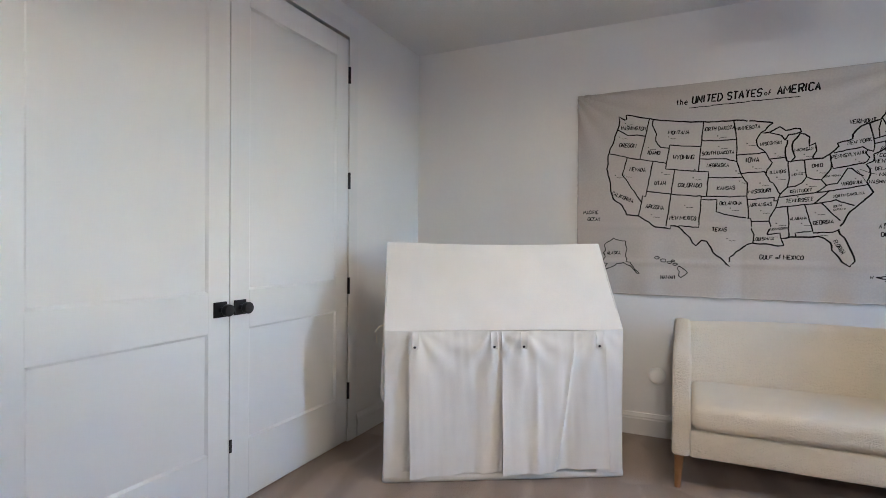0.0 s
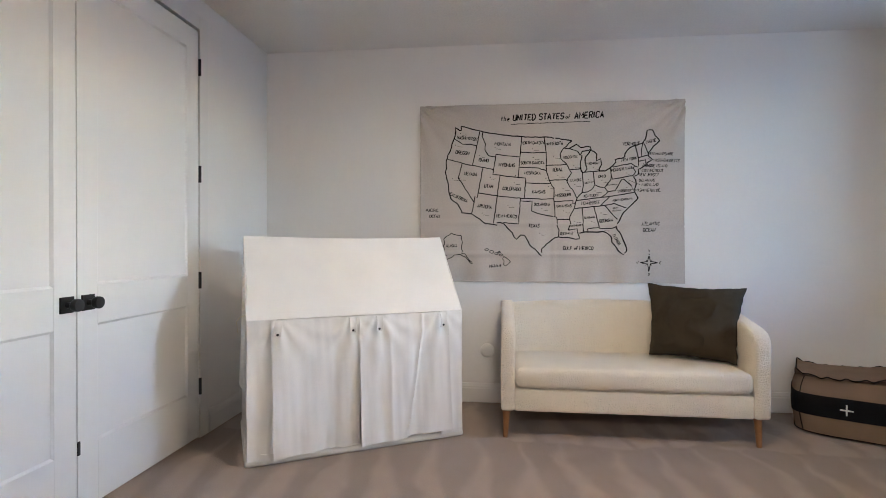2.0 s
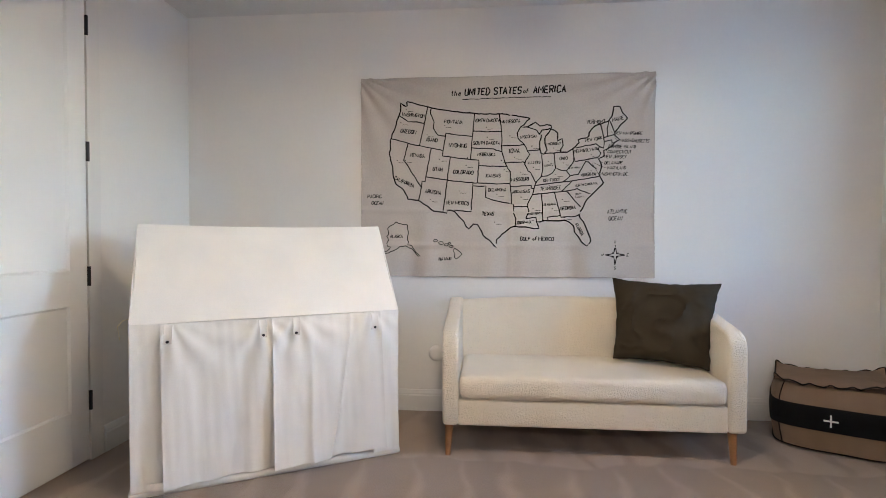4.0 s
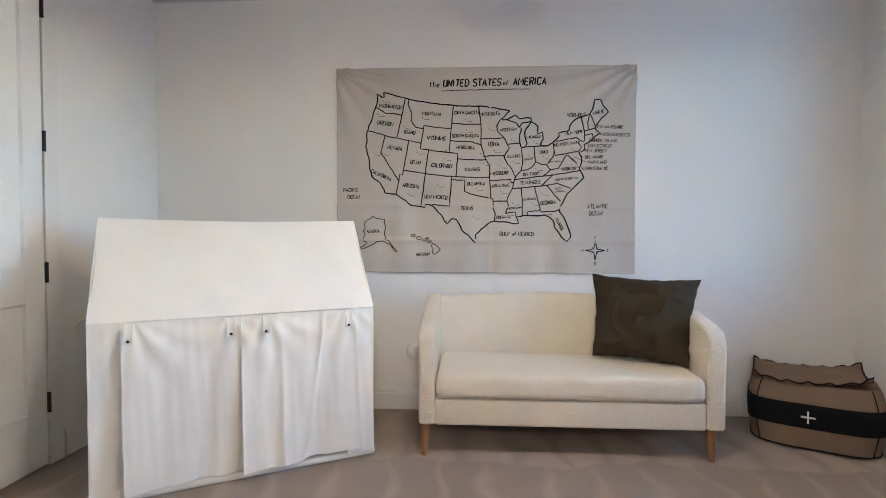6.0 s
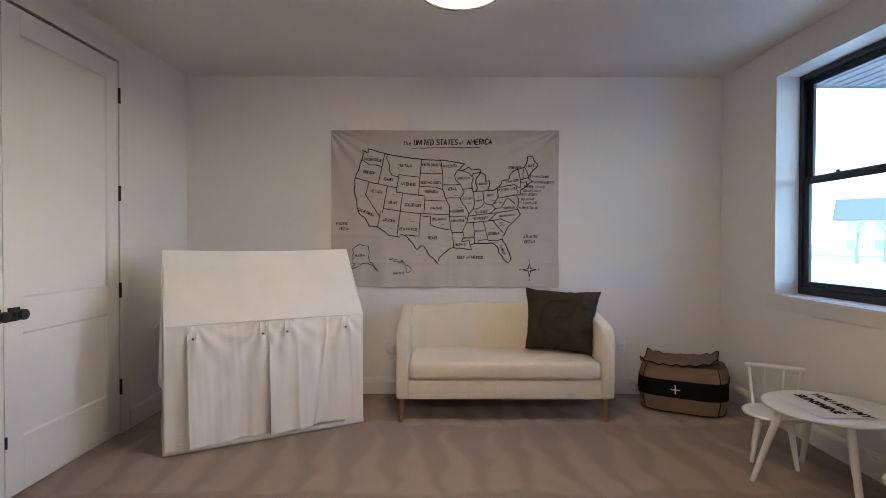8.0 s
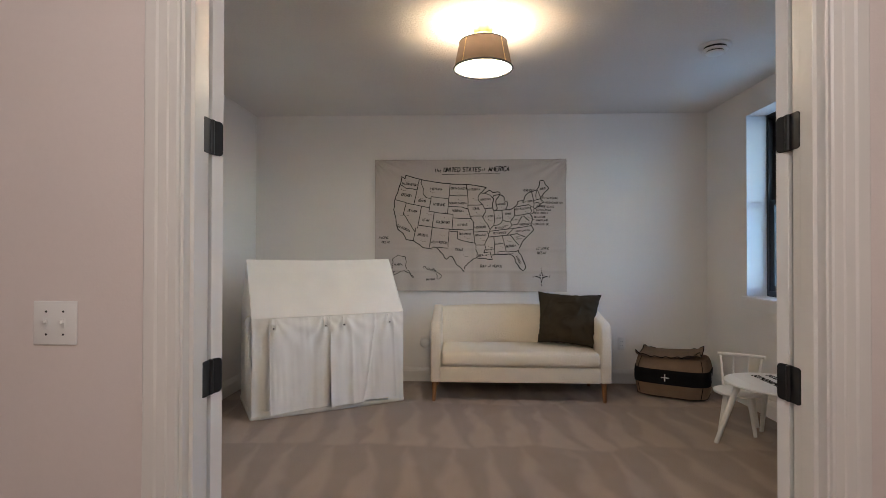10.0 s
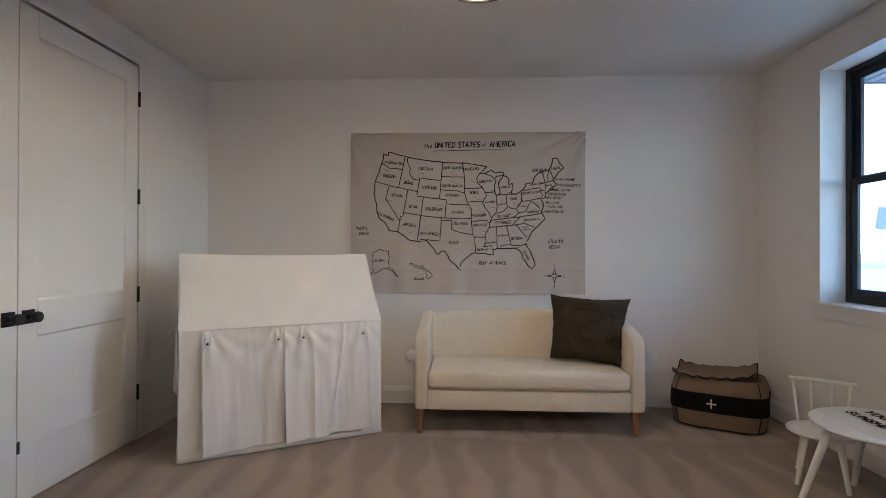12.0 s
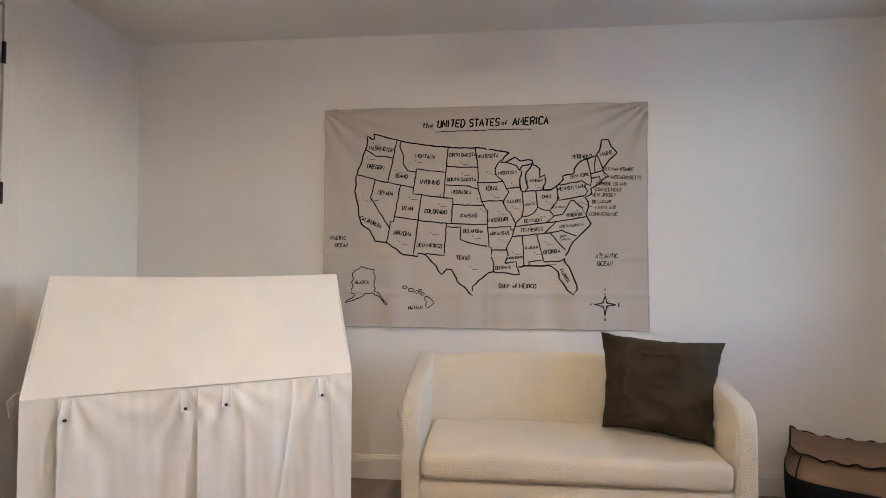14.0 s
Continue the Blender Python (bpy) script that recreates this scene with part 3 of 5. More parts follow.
def bare_tree(m, height, seed):
    rng = random.Random(seed)
    tr = thing("tree", m, "leafless tree in the far field", "tree", "far trees")
    limbs = []

    def grow(a, way, length, r, depth):
        b = a + way * length
        limbs.append(rod(a, b, r, r * 0.6, 5))
        if depth:
            for _ in range(3):
                w = (way + Vector((rng.uniform(-0.8, 0.8), rng.uniform(-0.8, 0.8), rng.uniform(0.0, 0.5)))).normalized()
                grow(a + way * length * rng.uniform(0.6, 1.0), w, length * 0.68, r * 0.55, depth - 1)

    part("trunk", rod((0, 0, 0), (0, 0, height * 0.3), 0.16, 0.12, 8), M_BARK, tr)
    grow(Vector((0, 0, height * 0.28)), Vector((0.05, 0, 1)), height * 0.27, 0.10, 3)
    part("crown", merge(*limbs), M_BARK, tr)
    return tr


for i, (x, y, h) in enumerate(((38, 46, 5.0), (44, 50, 6.0), (52, 47, 5.5), (35, 52, 4.6))):
    bare_tree(pose(x, y, -0.6), h, 10 + i)

# ---------- play tent ----------
TENT_L, TENT_D, EAVE, RIDGE = 1.231, 0.35, 0.768, 1.212
# local x along the ridge, local y from the front to the back, origin at the floor under the front left corner
tent = thing("play_tent", pose(-1.294, 2.266, 0, 0, 0, 29.2), "off-white canvas play tent with closed curtains on a low base mat", "play tent")
part("base_mat", box((-0.012, -0.012, 0), (TENT_L + 0.012, 2 * TENT_D + 0.012, 0.036), 0.013, 3), M_MAT, tent, "padded vinyl base mat", True)


def roof_side(sign):
    def f(u, v):
        x = u * TENT_L
        sag = 0.012 * math.sin(math.pi * u) * v + 0.008 * math.sin(math.pi * u) * math.sin(math.pi * v)
        y = TENT_D * v if sign < 0 else 2 * TENT_D - TENT_D * v
        e = 0.006 * math.sin(math.pi * v) * (1 if u in (0, 1) else 0)
        return (x + (e if u == 0 else -e), y, EAVE + (RIDGE - EAVE) * v - sag)
    return f


roof = merge(sheet(roof_side(-1), 24, 12), sheet(roof_side(1), 24, 12))
bmesh.ops.remove_doubles(roof, verts=roof.verts, dist=0.001)
bmesh.ops.recalc_face_normals(roof, faces=roof.faces)
bmesh.ops.solidify(roof, geom=roof.faces[:], thickness=-0.003)
part("roof", roof, M_CANVAS, tent, "", True)
# piped seams round the roof
part("piping", merge(tube([(u * TENT_L / 12, -0.002, EAVE - 0.000) for u in range(13)], 0.0035),
                     tube([(0, TENT_D * v / 8, EAVE + (RIDGE - EAVE) * v / 8) for v in range(9)], 0.004),
                     tube([(TENT_L, TENT_D * v / 8, EAVE + (RIDGE - EAVE) * v / 8) for v in range(9)], 0.004),
                     tube([(0, 2 * TENT_D - TENT_D * v / 8, EAVE + (RIDGE - EAVE) * v / 8) for v in range(9)], 0.004),
                     tube([(TENT_L, 2 * TENT_D - TENT_D * v / 8, EAVE + (RIDGE - EAVE) * v / 8) for v in range(9)], 0.004)), M_CANVAS, tent, "", True)


TABS = ((0.155, 0.5), (0.545, -0.25), (0.700, 0.2), (1.085, -0.3))


def folds(x, v, amp, phase):
    """How far hanging cloth stands out at x metres along and v (0 top, 1 hem): long upright folds, and gathers that fan out below the tabs."""
    broad = noise.noise(Vector((x * 3.5 + phase, v * 0.5, phase)))
    long = noise.noise(Vector((x * 10 + phase + 0.5 * v, v * 0.6, 1.7 * phase)))
    fine = noise.noise(Vector((x * 26 + phase - 0.8 * v, v * 1.4, 5.1 + phase)))
    sharp = max(0.0, 1 - 9 * abs(noise.noise(Vector((x * 5 + phase + 0.4 * v, v * 0.35, 3.3 + phase))))) ** 2
    fan = 0.0
    for xt, lean in TABS:
        d, h = x - xt, 0.72 * v + 0.02
        fan += math.exp(-math.hypot(d, h) / 0.20) * math.sin(11 * math.atan2(d, h) + 3 * xt)
    fan *= min(1.0, 7 * v)
    return amp * (0.8 * broad * v + (0.2 + 0.8 * v) * 0.40 * long + 0.08 * fine + 0.42 * sharp * (0.35 + 0.65 * v) + 0.26 * fan)


def curtain(name, x0, x1, top, hem, off, amp, phase, flare=(0.0, 0.0), curl=(0.0, 0.0), lean=0.0, hem_slope=0.0, nu=90, nv=48, label=""):
    """Hanging cloth from x0 to x1; flare moves its sides outward at the hem, curl lifts them off the front."""
    def f(u, v):
        x = x0 + (x1 - x0) * u + v * (flare[0] * (1 - u) ** 2 + flare[1] * u * u)
        z = top - (top - hem - hem_slope * u) * v
        side = curl[0] * math.exp(-u * 16) + curl[1] * math.exp(-(1 - u) * 16)
        return (x, -max(0.004, off * (0.35 + 0.65 * min(1.0, v * 9)) + folds(x, v, amp, phase) + lean * v + side * (0.35 + 0.65 * v)), z)
    return part(name, sheet(f, nu, nv, 0.0025), M_CURTAIN, tent, label, True)


curtain("front_wall", 0.0, 0.150, EAVE, 0.030, 0.010, 0.030, 0.3, nu=30)
curtain("front_wall", 1.090, TENT_L, EAVE, 0.030, 0.010, 0.030, 1.9, nu=30)
curtain("front_curtain", 0.118, 0.600, EAVE - 0.004, 0.038, 0.024, 0.048, 4.0, flare=(0.012, 0.0), curl=(0.016, -0.012), lean=0.008, hem_slope=0.004, label="canvas curtain panel hanging in soft folds")
curtain("front_curtain", 0.590, 1.128, EAVE - 0.004, 0.042, 0.024, 0.048, 7.3, flare=(0.006, 0.030), curl=(0.022, 0.012), lean=0.008, hem_slope=0.014, label="canvas curtain panel hanging in soft folds")
part("lining_strip", sheet(lambda u, v: (0.980 + 0.15 * u, -0.012, 0.10 - 0.055 * v), 4, 3, 0.002), M_CREAM, tent, "cream lining strip at the hem")
part("hem", sheet(lambda u, v: (0.07 + 0.165 * u, -0.036 - 0.006 * math.sin(5 * u), 0.072 - 0.035 * v), 8, 3, 0.0025), M_CANVAS, tent)
for x, s in TABS:
    tab = part("tab", sheet(lambda u, v, x=x, s=s: (x - 0.017 + 0.034 * u - s * 0.012 * v, -0.040 - 0.026 * math.sin(math.pi * (0.15 + 0.70 * v)) - 0.004 * (2 * u - 1) ** 2, EAVE - 0.002 - 0.085 * v), 6, 10, 0.003), M_CANVAS, tent, "folded canvas tie tab", True)
    part("snap", lathe([(0.007, 0), (0.007, 0.002), (0.004, 0.004)], 12, Matrix.Translation((x - s * 0.011, -0.0585, EAVE - 0.074)) @ Euler((radians(90), 0, 0)).to_matrix().to_4x4()), M_BLACK, tab, "dark metal snap")


def gable(x, out):
    """An end wall: cloth up to the eave and on to the ridge."""
    def f(u, v):
        y = 2 * TENT_D * u
        top = EAVE + (RIDGE - EAVE) * (1 - abs(2 * u - 1))
        return (x + out * (0.004 + 0.012 * (1 - v) * abs(math.sin(7 * u * math.pi)) * noise.noise(Vector((u * 4, v * 2, x)))), y, 0.03 + (top - 0.034) * v)
    return sheet(f, 28, 20, 0.0025)


part("end_wall", gable(0.0, -1), M_CANVAS, tent, "", True)
part("end_wall", gable(TENT_L, 1), M_CANVAS, tent, "", True)
part("back_wall", sheet(lambda u, v: (TENT_L * u, 2 * TENT_D + 0.003 + 0.006 * math.sin(22 * u), 0.03 + (EAVE - 0.03) * v), 30, 4, 0.0025), M_CANVAS, tent, "", True)
part("window_flap", sheet(lambda u, v: (-0.010 - 0.016 * math.sin(math.pi * u) * (0.3 + v), 0.10 + 0.26 * u, 0.80 - 0.42 * v + 0.02 * u), 8, 10, 0.0025), M_CANVAS, tent, "loose canvas window flap", True)
part("tie", tube([(-0.004, 0.05, 0.790), (-0.030, 0.045, 0.782), (-0.048, 0.030, 0.760), (-0.040, 0.03, 0.70)], 0.0022), M_CREAM, tent, "cream tie string", True)
part("frame_pole", rod((0.0, TENT_D, RIDGE - 0.045), (TENT_L, TENT_D, RIDGE - 0.045), 0.010), M_OAK, tent, "", True)

# ---------- sofa ----------
SX0, SX1, SY0 = 0.018, 1.548, 2.825
SW = SX1 - SX0
sofa = thing("sofa", pose(SX0, SY0, 0), "cream boucle two-seat sofa on tapered oak legs", "sofa")
LOW = pose(0, 0, -0.018)
part("base", box((0.085, 0.006, 0.186), (SW - 0.085, 0.60, 0.322), 0.014, 3), M_BOUCLE, sofa, "", True, LOW)
part("seat_cushion", box((0.092, -0.014, 0.324), (SW - 0.092, 0.54, 0.452), 0.040, 6), M_BOUCLE, sofa, "thick boucle seat cushion", True, LOW)


def backrest():
    bm = bmesh.new()
    prof = [(0.505, 0.33), (0.530, 0.60), (0.548, 0.735), (0.562, 0.768), (0.590, 0.782), (0.625, 0.776), (0.645, 0.745), (0.645, 0.21), (0.56, 0.205)]
    n = 24
    rings = []
    for i in range(n + 1):
        u = i / n
        x = 0.07 + (SW - 0.14) * u
        bow = 0.024 * math.sin(math.pi * u)
        rings.append([bm.verts.new((x, y - (0.018 * (2 * u - 1) ** 4), z + (bow if z > 0.6 else 0))) for y, z in prof])
    k = len(prof)
    for a, b in zip(rings, rings[1:]):
        for j in range(k):
            bm.faces.new((a[j], a[(j + 1) % k], b[(j + 1) % k], b[j]))
    bm.faces.new(rings[0]), bm.faces.new(rings[-1])
    bmesh.ops.recalc_face_normals(bm, faces=bm.faces)
    return bm


part("backrest", backrest(), M_BOUCLE, sofa, "", True, LOW)
ARM = [(0.0, 0.186), (0.0, 0.600), (0.010, 0.648), (0.038, 0.682), (0.085, 0.700), (0.300, 0.738), (0.520, 0.782), (0.580, 0.796), (0.625, 0.790), (0.650, 0.755), (0.650, 0.186)]
for x0, x1 in ((0.004, 0.090), (SW - 0.086, SW + 0.006)):
    part("arm", prism(ARM, 0, x0, x1, 0.034, 5), M_BOUCLE, sofa, "", True, LOW)
for x, y in ((0.040, 0.045), (SW - 0.052, 0.048), (0.040, 0.600), (SW - 0.052, 0.600)):
    sx = -0.008 if x < 0.5 else 0.008
    part("leg", rod((x + sx, y - (0.006 if y < 0.3 else -0.006), 0.0), (x, y, 0.190), 0.0145, 0.024, 18), M_OAK, sofa, "tapered oak leg", True)

# ---------- cushion on the sofa ----------
def cushion_bm(w, h, thick):
    bm = bmesh.new()
    n = 44
    for side in (1, -1):
        g = []
        for i in range(n + 1):
            row = []
            for j in range(n + 1):
                u, v = 2 * i / n - 1, 2 * j / n - 1
                pinch = 0.085
                x = u * w / 2 * (0.935 + 0.065 * v) * (1 - pinch * (1 - v * v) * abs(u) ** 3)
                z = v * h / 2 * (1 - pinch * (1 - u * u) * abs(v) ** 3)
                t = thick / 2 * max(0.0, (1 - u ** 4)) ** 0.65 * max(0.0, (1 - v ** 4)) ** 0.65
                rim = max(abs(u), abs(v))
                x += 0.006 * rim ** 6 * noise.noise(Vector((u * 6, v * 6, 2.2)))
                z += 0.006 * rim ** 6 * noise.noise(Vector((u * 6, v * 6, 7.7)))
                if rim < 1:
                    ridge = max(0.0, 1 - 6 * abs(noise.noise(Vector((u * 1.6 + v * 0.8, v * 1.3 - u, 5 * side))))) ** 1.5
                    t += 0.020 * ridge * (1 - rim) ** 0.35
                t *= 1 + 0.22 * noise.noise(Vector((u * 2.3, v * 2.3, side)))
                t += (0.010 * (1 - rim) ** 0.3 * rim * noise.noise(Vector((u * 5, v * 5, 3 * side))) + 0.010 * rim ** 3 * (1 - rim) ** 0.5 * noise.noise(Vector((u * 14, v * 14, side)))) if rim < 1 else 0
                row.append(bm.verts.new((x, side * t - 0.012 * (v + 1) * (v + 1) * 0.3, z)))
            g.append(row)
        for i in range(n):
            for j in range(n):
                bm.faces.new((g[i][j], g[i + 1][j], g[i + 1][j + 1], g[i][j + 1]))
    bmesh.ops.remove_doubles(bm, verts=bm.verts, dist=0.0008)
    bmesh.ops.recalc_face_normals(bm, faces=bm.faces)
    return bm


pil = thing("throw_pillow", Matrix.Translation((1.248, 3.180, 0.672)) @ Euler((radians(-17), radians(1.0), radians(-24))).to_matrix().to_4x4(), "large dark olive throw pillow leaning in the sofa corner", "pillow")
part("cover", cushion_bm(0.585, 0.480, 0.17), M_PILLOW, pil, "", True)

# ---------- pouf ----------
pouf = thing("floor_pouf", pose(2.214, 3.222, 0, 0, 0, -29), "taupe felt pouf with charcoal band and white cross", "pouf")
PW, PD = 0.306, 0.245


def pouf_ring(z, grow=0.0, n=64):
    """A rounded square outline whose size swells with height."""
    k = 0.93 + 0.09 * math.sin(math.pi * min(1.0, (z + 0.03) / 0.42)) - (0.10 if z < 0.012 else 0.0) - max(0.0, z - 0.30) * 0.7
    pts = []
    for i in range(n):
        a = 2 * math.pi * i / n
        c, s = math.cos(a), math.sin(a)
        e = 0.50
        x = (PW * k + grow) * math.copysign(abs(c) ** e, c)
        y = (PD * k + grow) * math.copysign(abs(s) ** e, s)
        if y < 0:          # the front leans in towards the top
            y *= 1 - 2.4 * max(0.0, z - 0.23)
        w = 0.008 * noise.noise(Vector((x * 7, y * 7, z * 9)))
        pts.append(Vector((x * (1 + w * 3), y * (1 + w * 3), z)))
    return pts


def loft(rings, cap=True):
    bm = bmesh.new()
    vs = [[bm.verts.new(p) for p in r] for r in rings]
    n = len(rings[0])
    for a, b in zip(vs, vs[1:]):
        for i in range(n):
            bm.faces.new((a[i], a[(i + 1) % n], b[(i + 1) % n], b[i]))
    if cap:
        bm.faces.new(vs[0][::-1]), bm.faces.new(vs[-1])
    bmesh.ops.recalc_face_normals(bm, faces=bm.faces)
    return bm


part("body", loft([pouf_ring(z) for z in (0.0, 0.012, 0.04, 0.08, 0.13, 0.18, 0.23, 0.28, 0.31, 0.33, 0.342)]), M_FELT, pouf, "", True)
outer = [pouf_ring(z, 0.005) for z in (0.125, 0.127, 0.16, 0.20, 0.235, 0.2475, 0.25)]
part("band", loft([pouf_ring(0.125, -0.006)] + outer + [pouf_ring(0.25, -0.006)], False), M_BAND, pouf, "charcoal felt band", True)


def pouf_top(u, v):
    x, y = (2 * u - 1), (2 * v - 1)
    r = max(abs(x), abs(y))
    curl = 0.045 * max(0.0, (x * x * y * y) ** 1.5)
    wave = 0.006 * math.sin(19 * x + 2) * abs(y) ** 8 + 0.006 * math.sin(17 * y) * abs(x) ** 8
    return Vector((x * (PW * 0.86) - 0.026, y * (PD * 0.86) + 0.08 * PD, 0.364 + 0.014 * x + 0.022 * (1 - r * r) + curl + wave - 0.012 * r ** 6))


part("top_panel", sheet(pouf_top, 26, 22, 0.004), M_FELT, pouf, "felt top panel with wavy edge", True)
edge_pts = [pouf_top(i / 40, 0) for i in range(40)] + [pouf_top(1, i / 40) for i in range(40)] + [pouf_top(1 - i / 40, 1) for i in range(40)] + [pouf_top(0, 1 - i / 40) for i in range(40)]
part("whipstitch", tube([p + Vector((0, 0, 0.002 + 0.002 * math.sin(i * 1.7))) for i, p in enumerate(edge_pts)], 0.0042, True), M_THREAD, pouf, "dark whip-stitched edge", True)
for cx in (8, -8 + 64, 24, 40):
    part("seam", tube([pouf_ring(z, 0.002)[cx % 64] for z in (0.012, 0.05, 0.09, 0.13, 0.18, 0.23, 0.28, 0.32, 0.340)], 0.0030), M_THREAD, pouf, "dark stitched corner seam", True)
part("seam", tube(pouf_ring(0.014, 0.002), 0.0035, True), M_THREAD, pouf, "dark stitched lower seam", True)
ycf = pouf_ring(0.185, 0.005)[48].y
part("cross_mark", boxes(((-0.066, ycf - 0.0035, 0.182), (-0.002, ycf + 0.004, 0.190)), ((-0.038, ycf - 0.0030, 0.154), (-0.030, ycf + 0.004, 0.218))), M_CROSS, pouf, "white felt cross")
xcf = pouf_ring(0.185, 0.005)[0].x
part("cross_mark", boxes(((xcf - 0.004, -0.032, 0.182), (xcf + 0.0035, 0.032, 0.190)), ((xcf - 0.004, -0.004, 0.154), (xcf + 0.003, 0.004, 0.218))), M_CROSS, pouf, "white felt cross")

# ---------- children's table and chairs ----------
TX, TY, TH, TR = 2.335, 1.870, 0.430, 0.302
table = thing("kids_table", pose(TX, TY, 0), "small round white wooden children's table with splayed legs", "table")
part("tabletop", lathe([(TR - 0.012, TH - 0.020), (TR - 0.003, TH - 0.016), (TR, TH - 0.010), (TR - 0.003, TH - 0.003), (TR - 0.012, TH)], 72), M_TOY, table, "", True)
for a in (164, 254, 344, 74):
    c, s = math.cos(radians(a)), math.sin(radians(a))
    lg = part("leg", rod((0.350 * c, 0.350 * s, 0.0), (0.215 * c, 0.215 * s, TH - 0.018), 0.0135, 0.0215, 18), M_TOY, table, "", True)
    part("leg_collar", lathe([(0.034, TH - 0.036), (0.036, TH - 0.030), (0.036, TH - 0.019)], 20, pose(0.212 * c, 0.212 * s, 0)), M_TOY, lg, "", True)


def kid_chair(m, label):
    """A spindle-back toddler chair. Local +y points to the back."""
    ch = thing("kids_chair", m, label, "chair", "children's chairs")
    part("seat", lathe([(0.146, 0.260), (0.162, 0.264), (0.167, 0.273), (0.162, 0.281), (0.130, 0.285), (0.05, 0.280)], 48), M_TOY, ch, "", True)
    for a in (48, 132, 228, 312):
        c, s = math.cos(radians(a)), math.sin(radians(a))
        part("leg", rod((0.165 * c, 0.165 * s, 0), (0.108 * c, 0.108 * s, 0.264), 0.0115, 0.0190, 16), M_TOY, ch, "", True)
    for k, x in enumerate((-0.112, -0.042, 0.042, 0.112)):
        y0 = math.sqrt(0.140 ** 2 - x * x) if abs(x) < 0.135 else 0.04
        part("spindle", rod((x * 0.95, y0, 0.268), (x * 1.20, 0.190 - 0.014 * (x / 0.112) ** 2, 0.500), 0.0095 if k in (0, 3) else 0.0065, 0.0075 if k in (0, 3) else 0.0058, 12), M_TOY, ch, "", True)
    part("top_rail", tube([(x, 0.191 - 0.018 * (x / 0.150) ** 2, 0.506) for x in [(-0.155 + 0.310 * i / 14) for i in range(15)]], 0.0125, n=12), M_TOY, ch, "", True)
    return ch


chair = kid_chair(pose(2.292, 2.243, 0, 0, 0, -32), "small white spindle-back children's chair behind the table")
other = copy_thing(chair, pose(2.330, 1.290, 0, 0, 0, 178))
other["label"] = "small white spindle-back children's chair in front of the table"

poster = thing("poster", pose(2.320, 1.885, TH + 0.0005, 0, 0, -92), "white paper print lying on the table with black capitals", "poster")


def paper(u, v):
    x, y = (u - 0.5) * 0.42, (v - 0.5) * 0.33
    d = Vector((x, y)).length
    over = max(0.0, d - 0.258)
    return (x, y, 0.003 + 0.0015 * math.sin(9 * x + 5 * y) - over * 0.55)


part("sheet", sheet(paper, 30, 26, 0.0006), M_PAPER, poster, "", True)
lettering("YOU ARE MY", 0.068, poster, pose(0.015, 0.066, 0.0062), bold=0.0022, lift=0.0004)
lettering("SUNSHINE", 0.070, poster, pose(-0.005, -0.030, 0.0062), bold=0.0022, lift=0.0004)

# ---------- ceiling light, vent, outlets, switch ----------
def ceiling_light(m, label):
    cl = thing("ceiling_light", m, label, "ceiling light", "ceiling lights")
    part("canopy", lathe([(0.062, -0.001), (0.062, -0.050), (0.058, -0.056), (0.030, -0.060), (0.026, -0.100), (0.020, -0.104)], 36), M_BRASS, cl, "brushed brass canopy", True)
    bm = bmesh.new()
    prof = [(0.146, -0.098), (0.179, -0.242), (0.176, -0.242), (0.143, -0.098)]
    n = 64
    rings = [[bm.verts.new((r * math.cos(2 * math.pi * i / n), r * math.sin(2 * math.pi * i / n), z)) for i in range(n)] for r, z in prof]
    for a, b in zip(rings, rings[1:] + rings[:1]):
        for i in range(n):
            bm.faces.new((a[i], a[(i + 1) % n], b[(i + 1) % n], b[i]))
    bmesh.ops.recalc_face_normals(bm, faces=bm.faces)
    sh = part("shade", bm, M_SHADE, cl, "tapered taupe drum shade", True)
    part("rim", tube([(0.1785 * math.cos(2 * math.pi * i / 48), 0.1785 * math.sin(2 * math.pi * i / 48), -0.243) for i in range(48)], 0.0065, True), M_BLACK, sh, "dark rim", True)
    part("rim", tube([(0.1455 * math.cos(2 * math.pi * i / 48), 0.1455 * math.sin(2 * math.pi * i / 48), -0.098) for i in range(48)], 0.004, True), M_BLACK, sh, "dark rim", True)
    for k in range(4):
        a = radians(45 + 90 * k)
        part("seam", rod((0.1465 * math.cos(a), 0.1465 * math.sin(a), -0.100), (0.1795 * math.cos(a), 0.1795 * math.sin(a), -0.241), 0.0022, n=6), M_BRASS, sh, "thin brass seam")
    part("spider", boxes(((-0.143, -0.004, -0.106), (0.143, 0.004, -0.102)), ((-0.004, -0.143, -0.1065), (0.004, 0.143, -0.1025))), M_BRASS, cl)
    part("diffuser", lathe([(0.171, -0.232), (0.173, -0.238), (0.168, -0.2405), (0.02, -0.2425)], 48), M_GLOW, cl, "glowing white diffuser", True)
    part("finial", lathe([(0.007, -0.2415), (0.008, -0.246), (0.004, -0.252)], 14), M_BRASS, cl, "small brass finial", True)
    return cl


room_light = ceiling_light(pose(LAMP_X, LAMP_Y, H) @ Matrix.Diagonal((0.985, 0.985, 1.08, 1)), "lit flush ceiling light with tapered taupe drum shade")

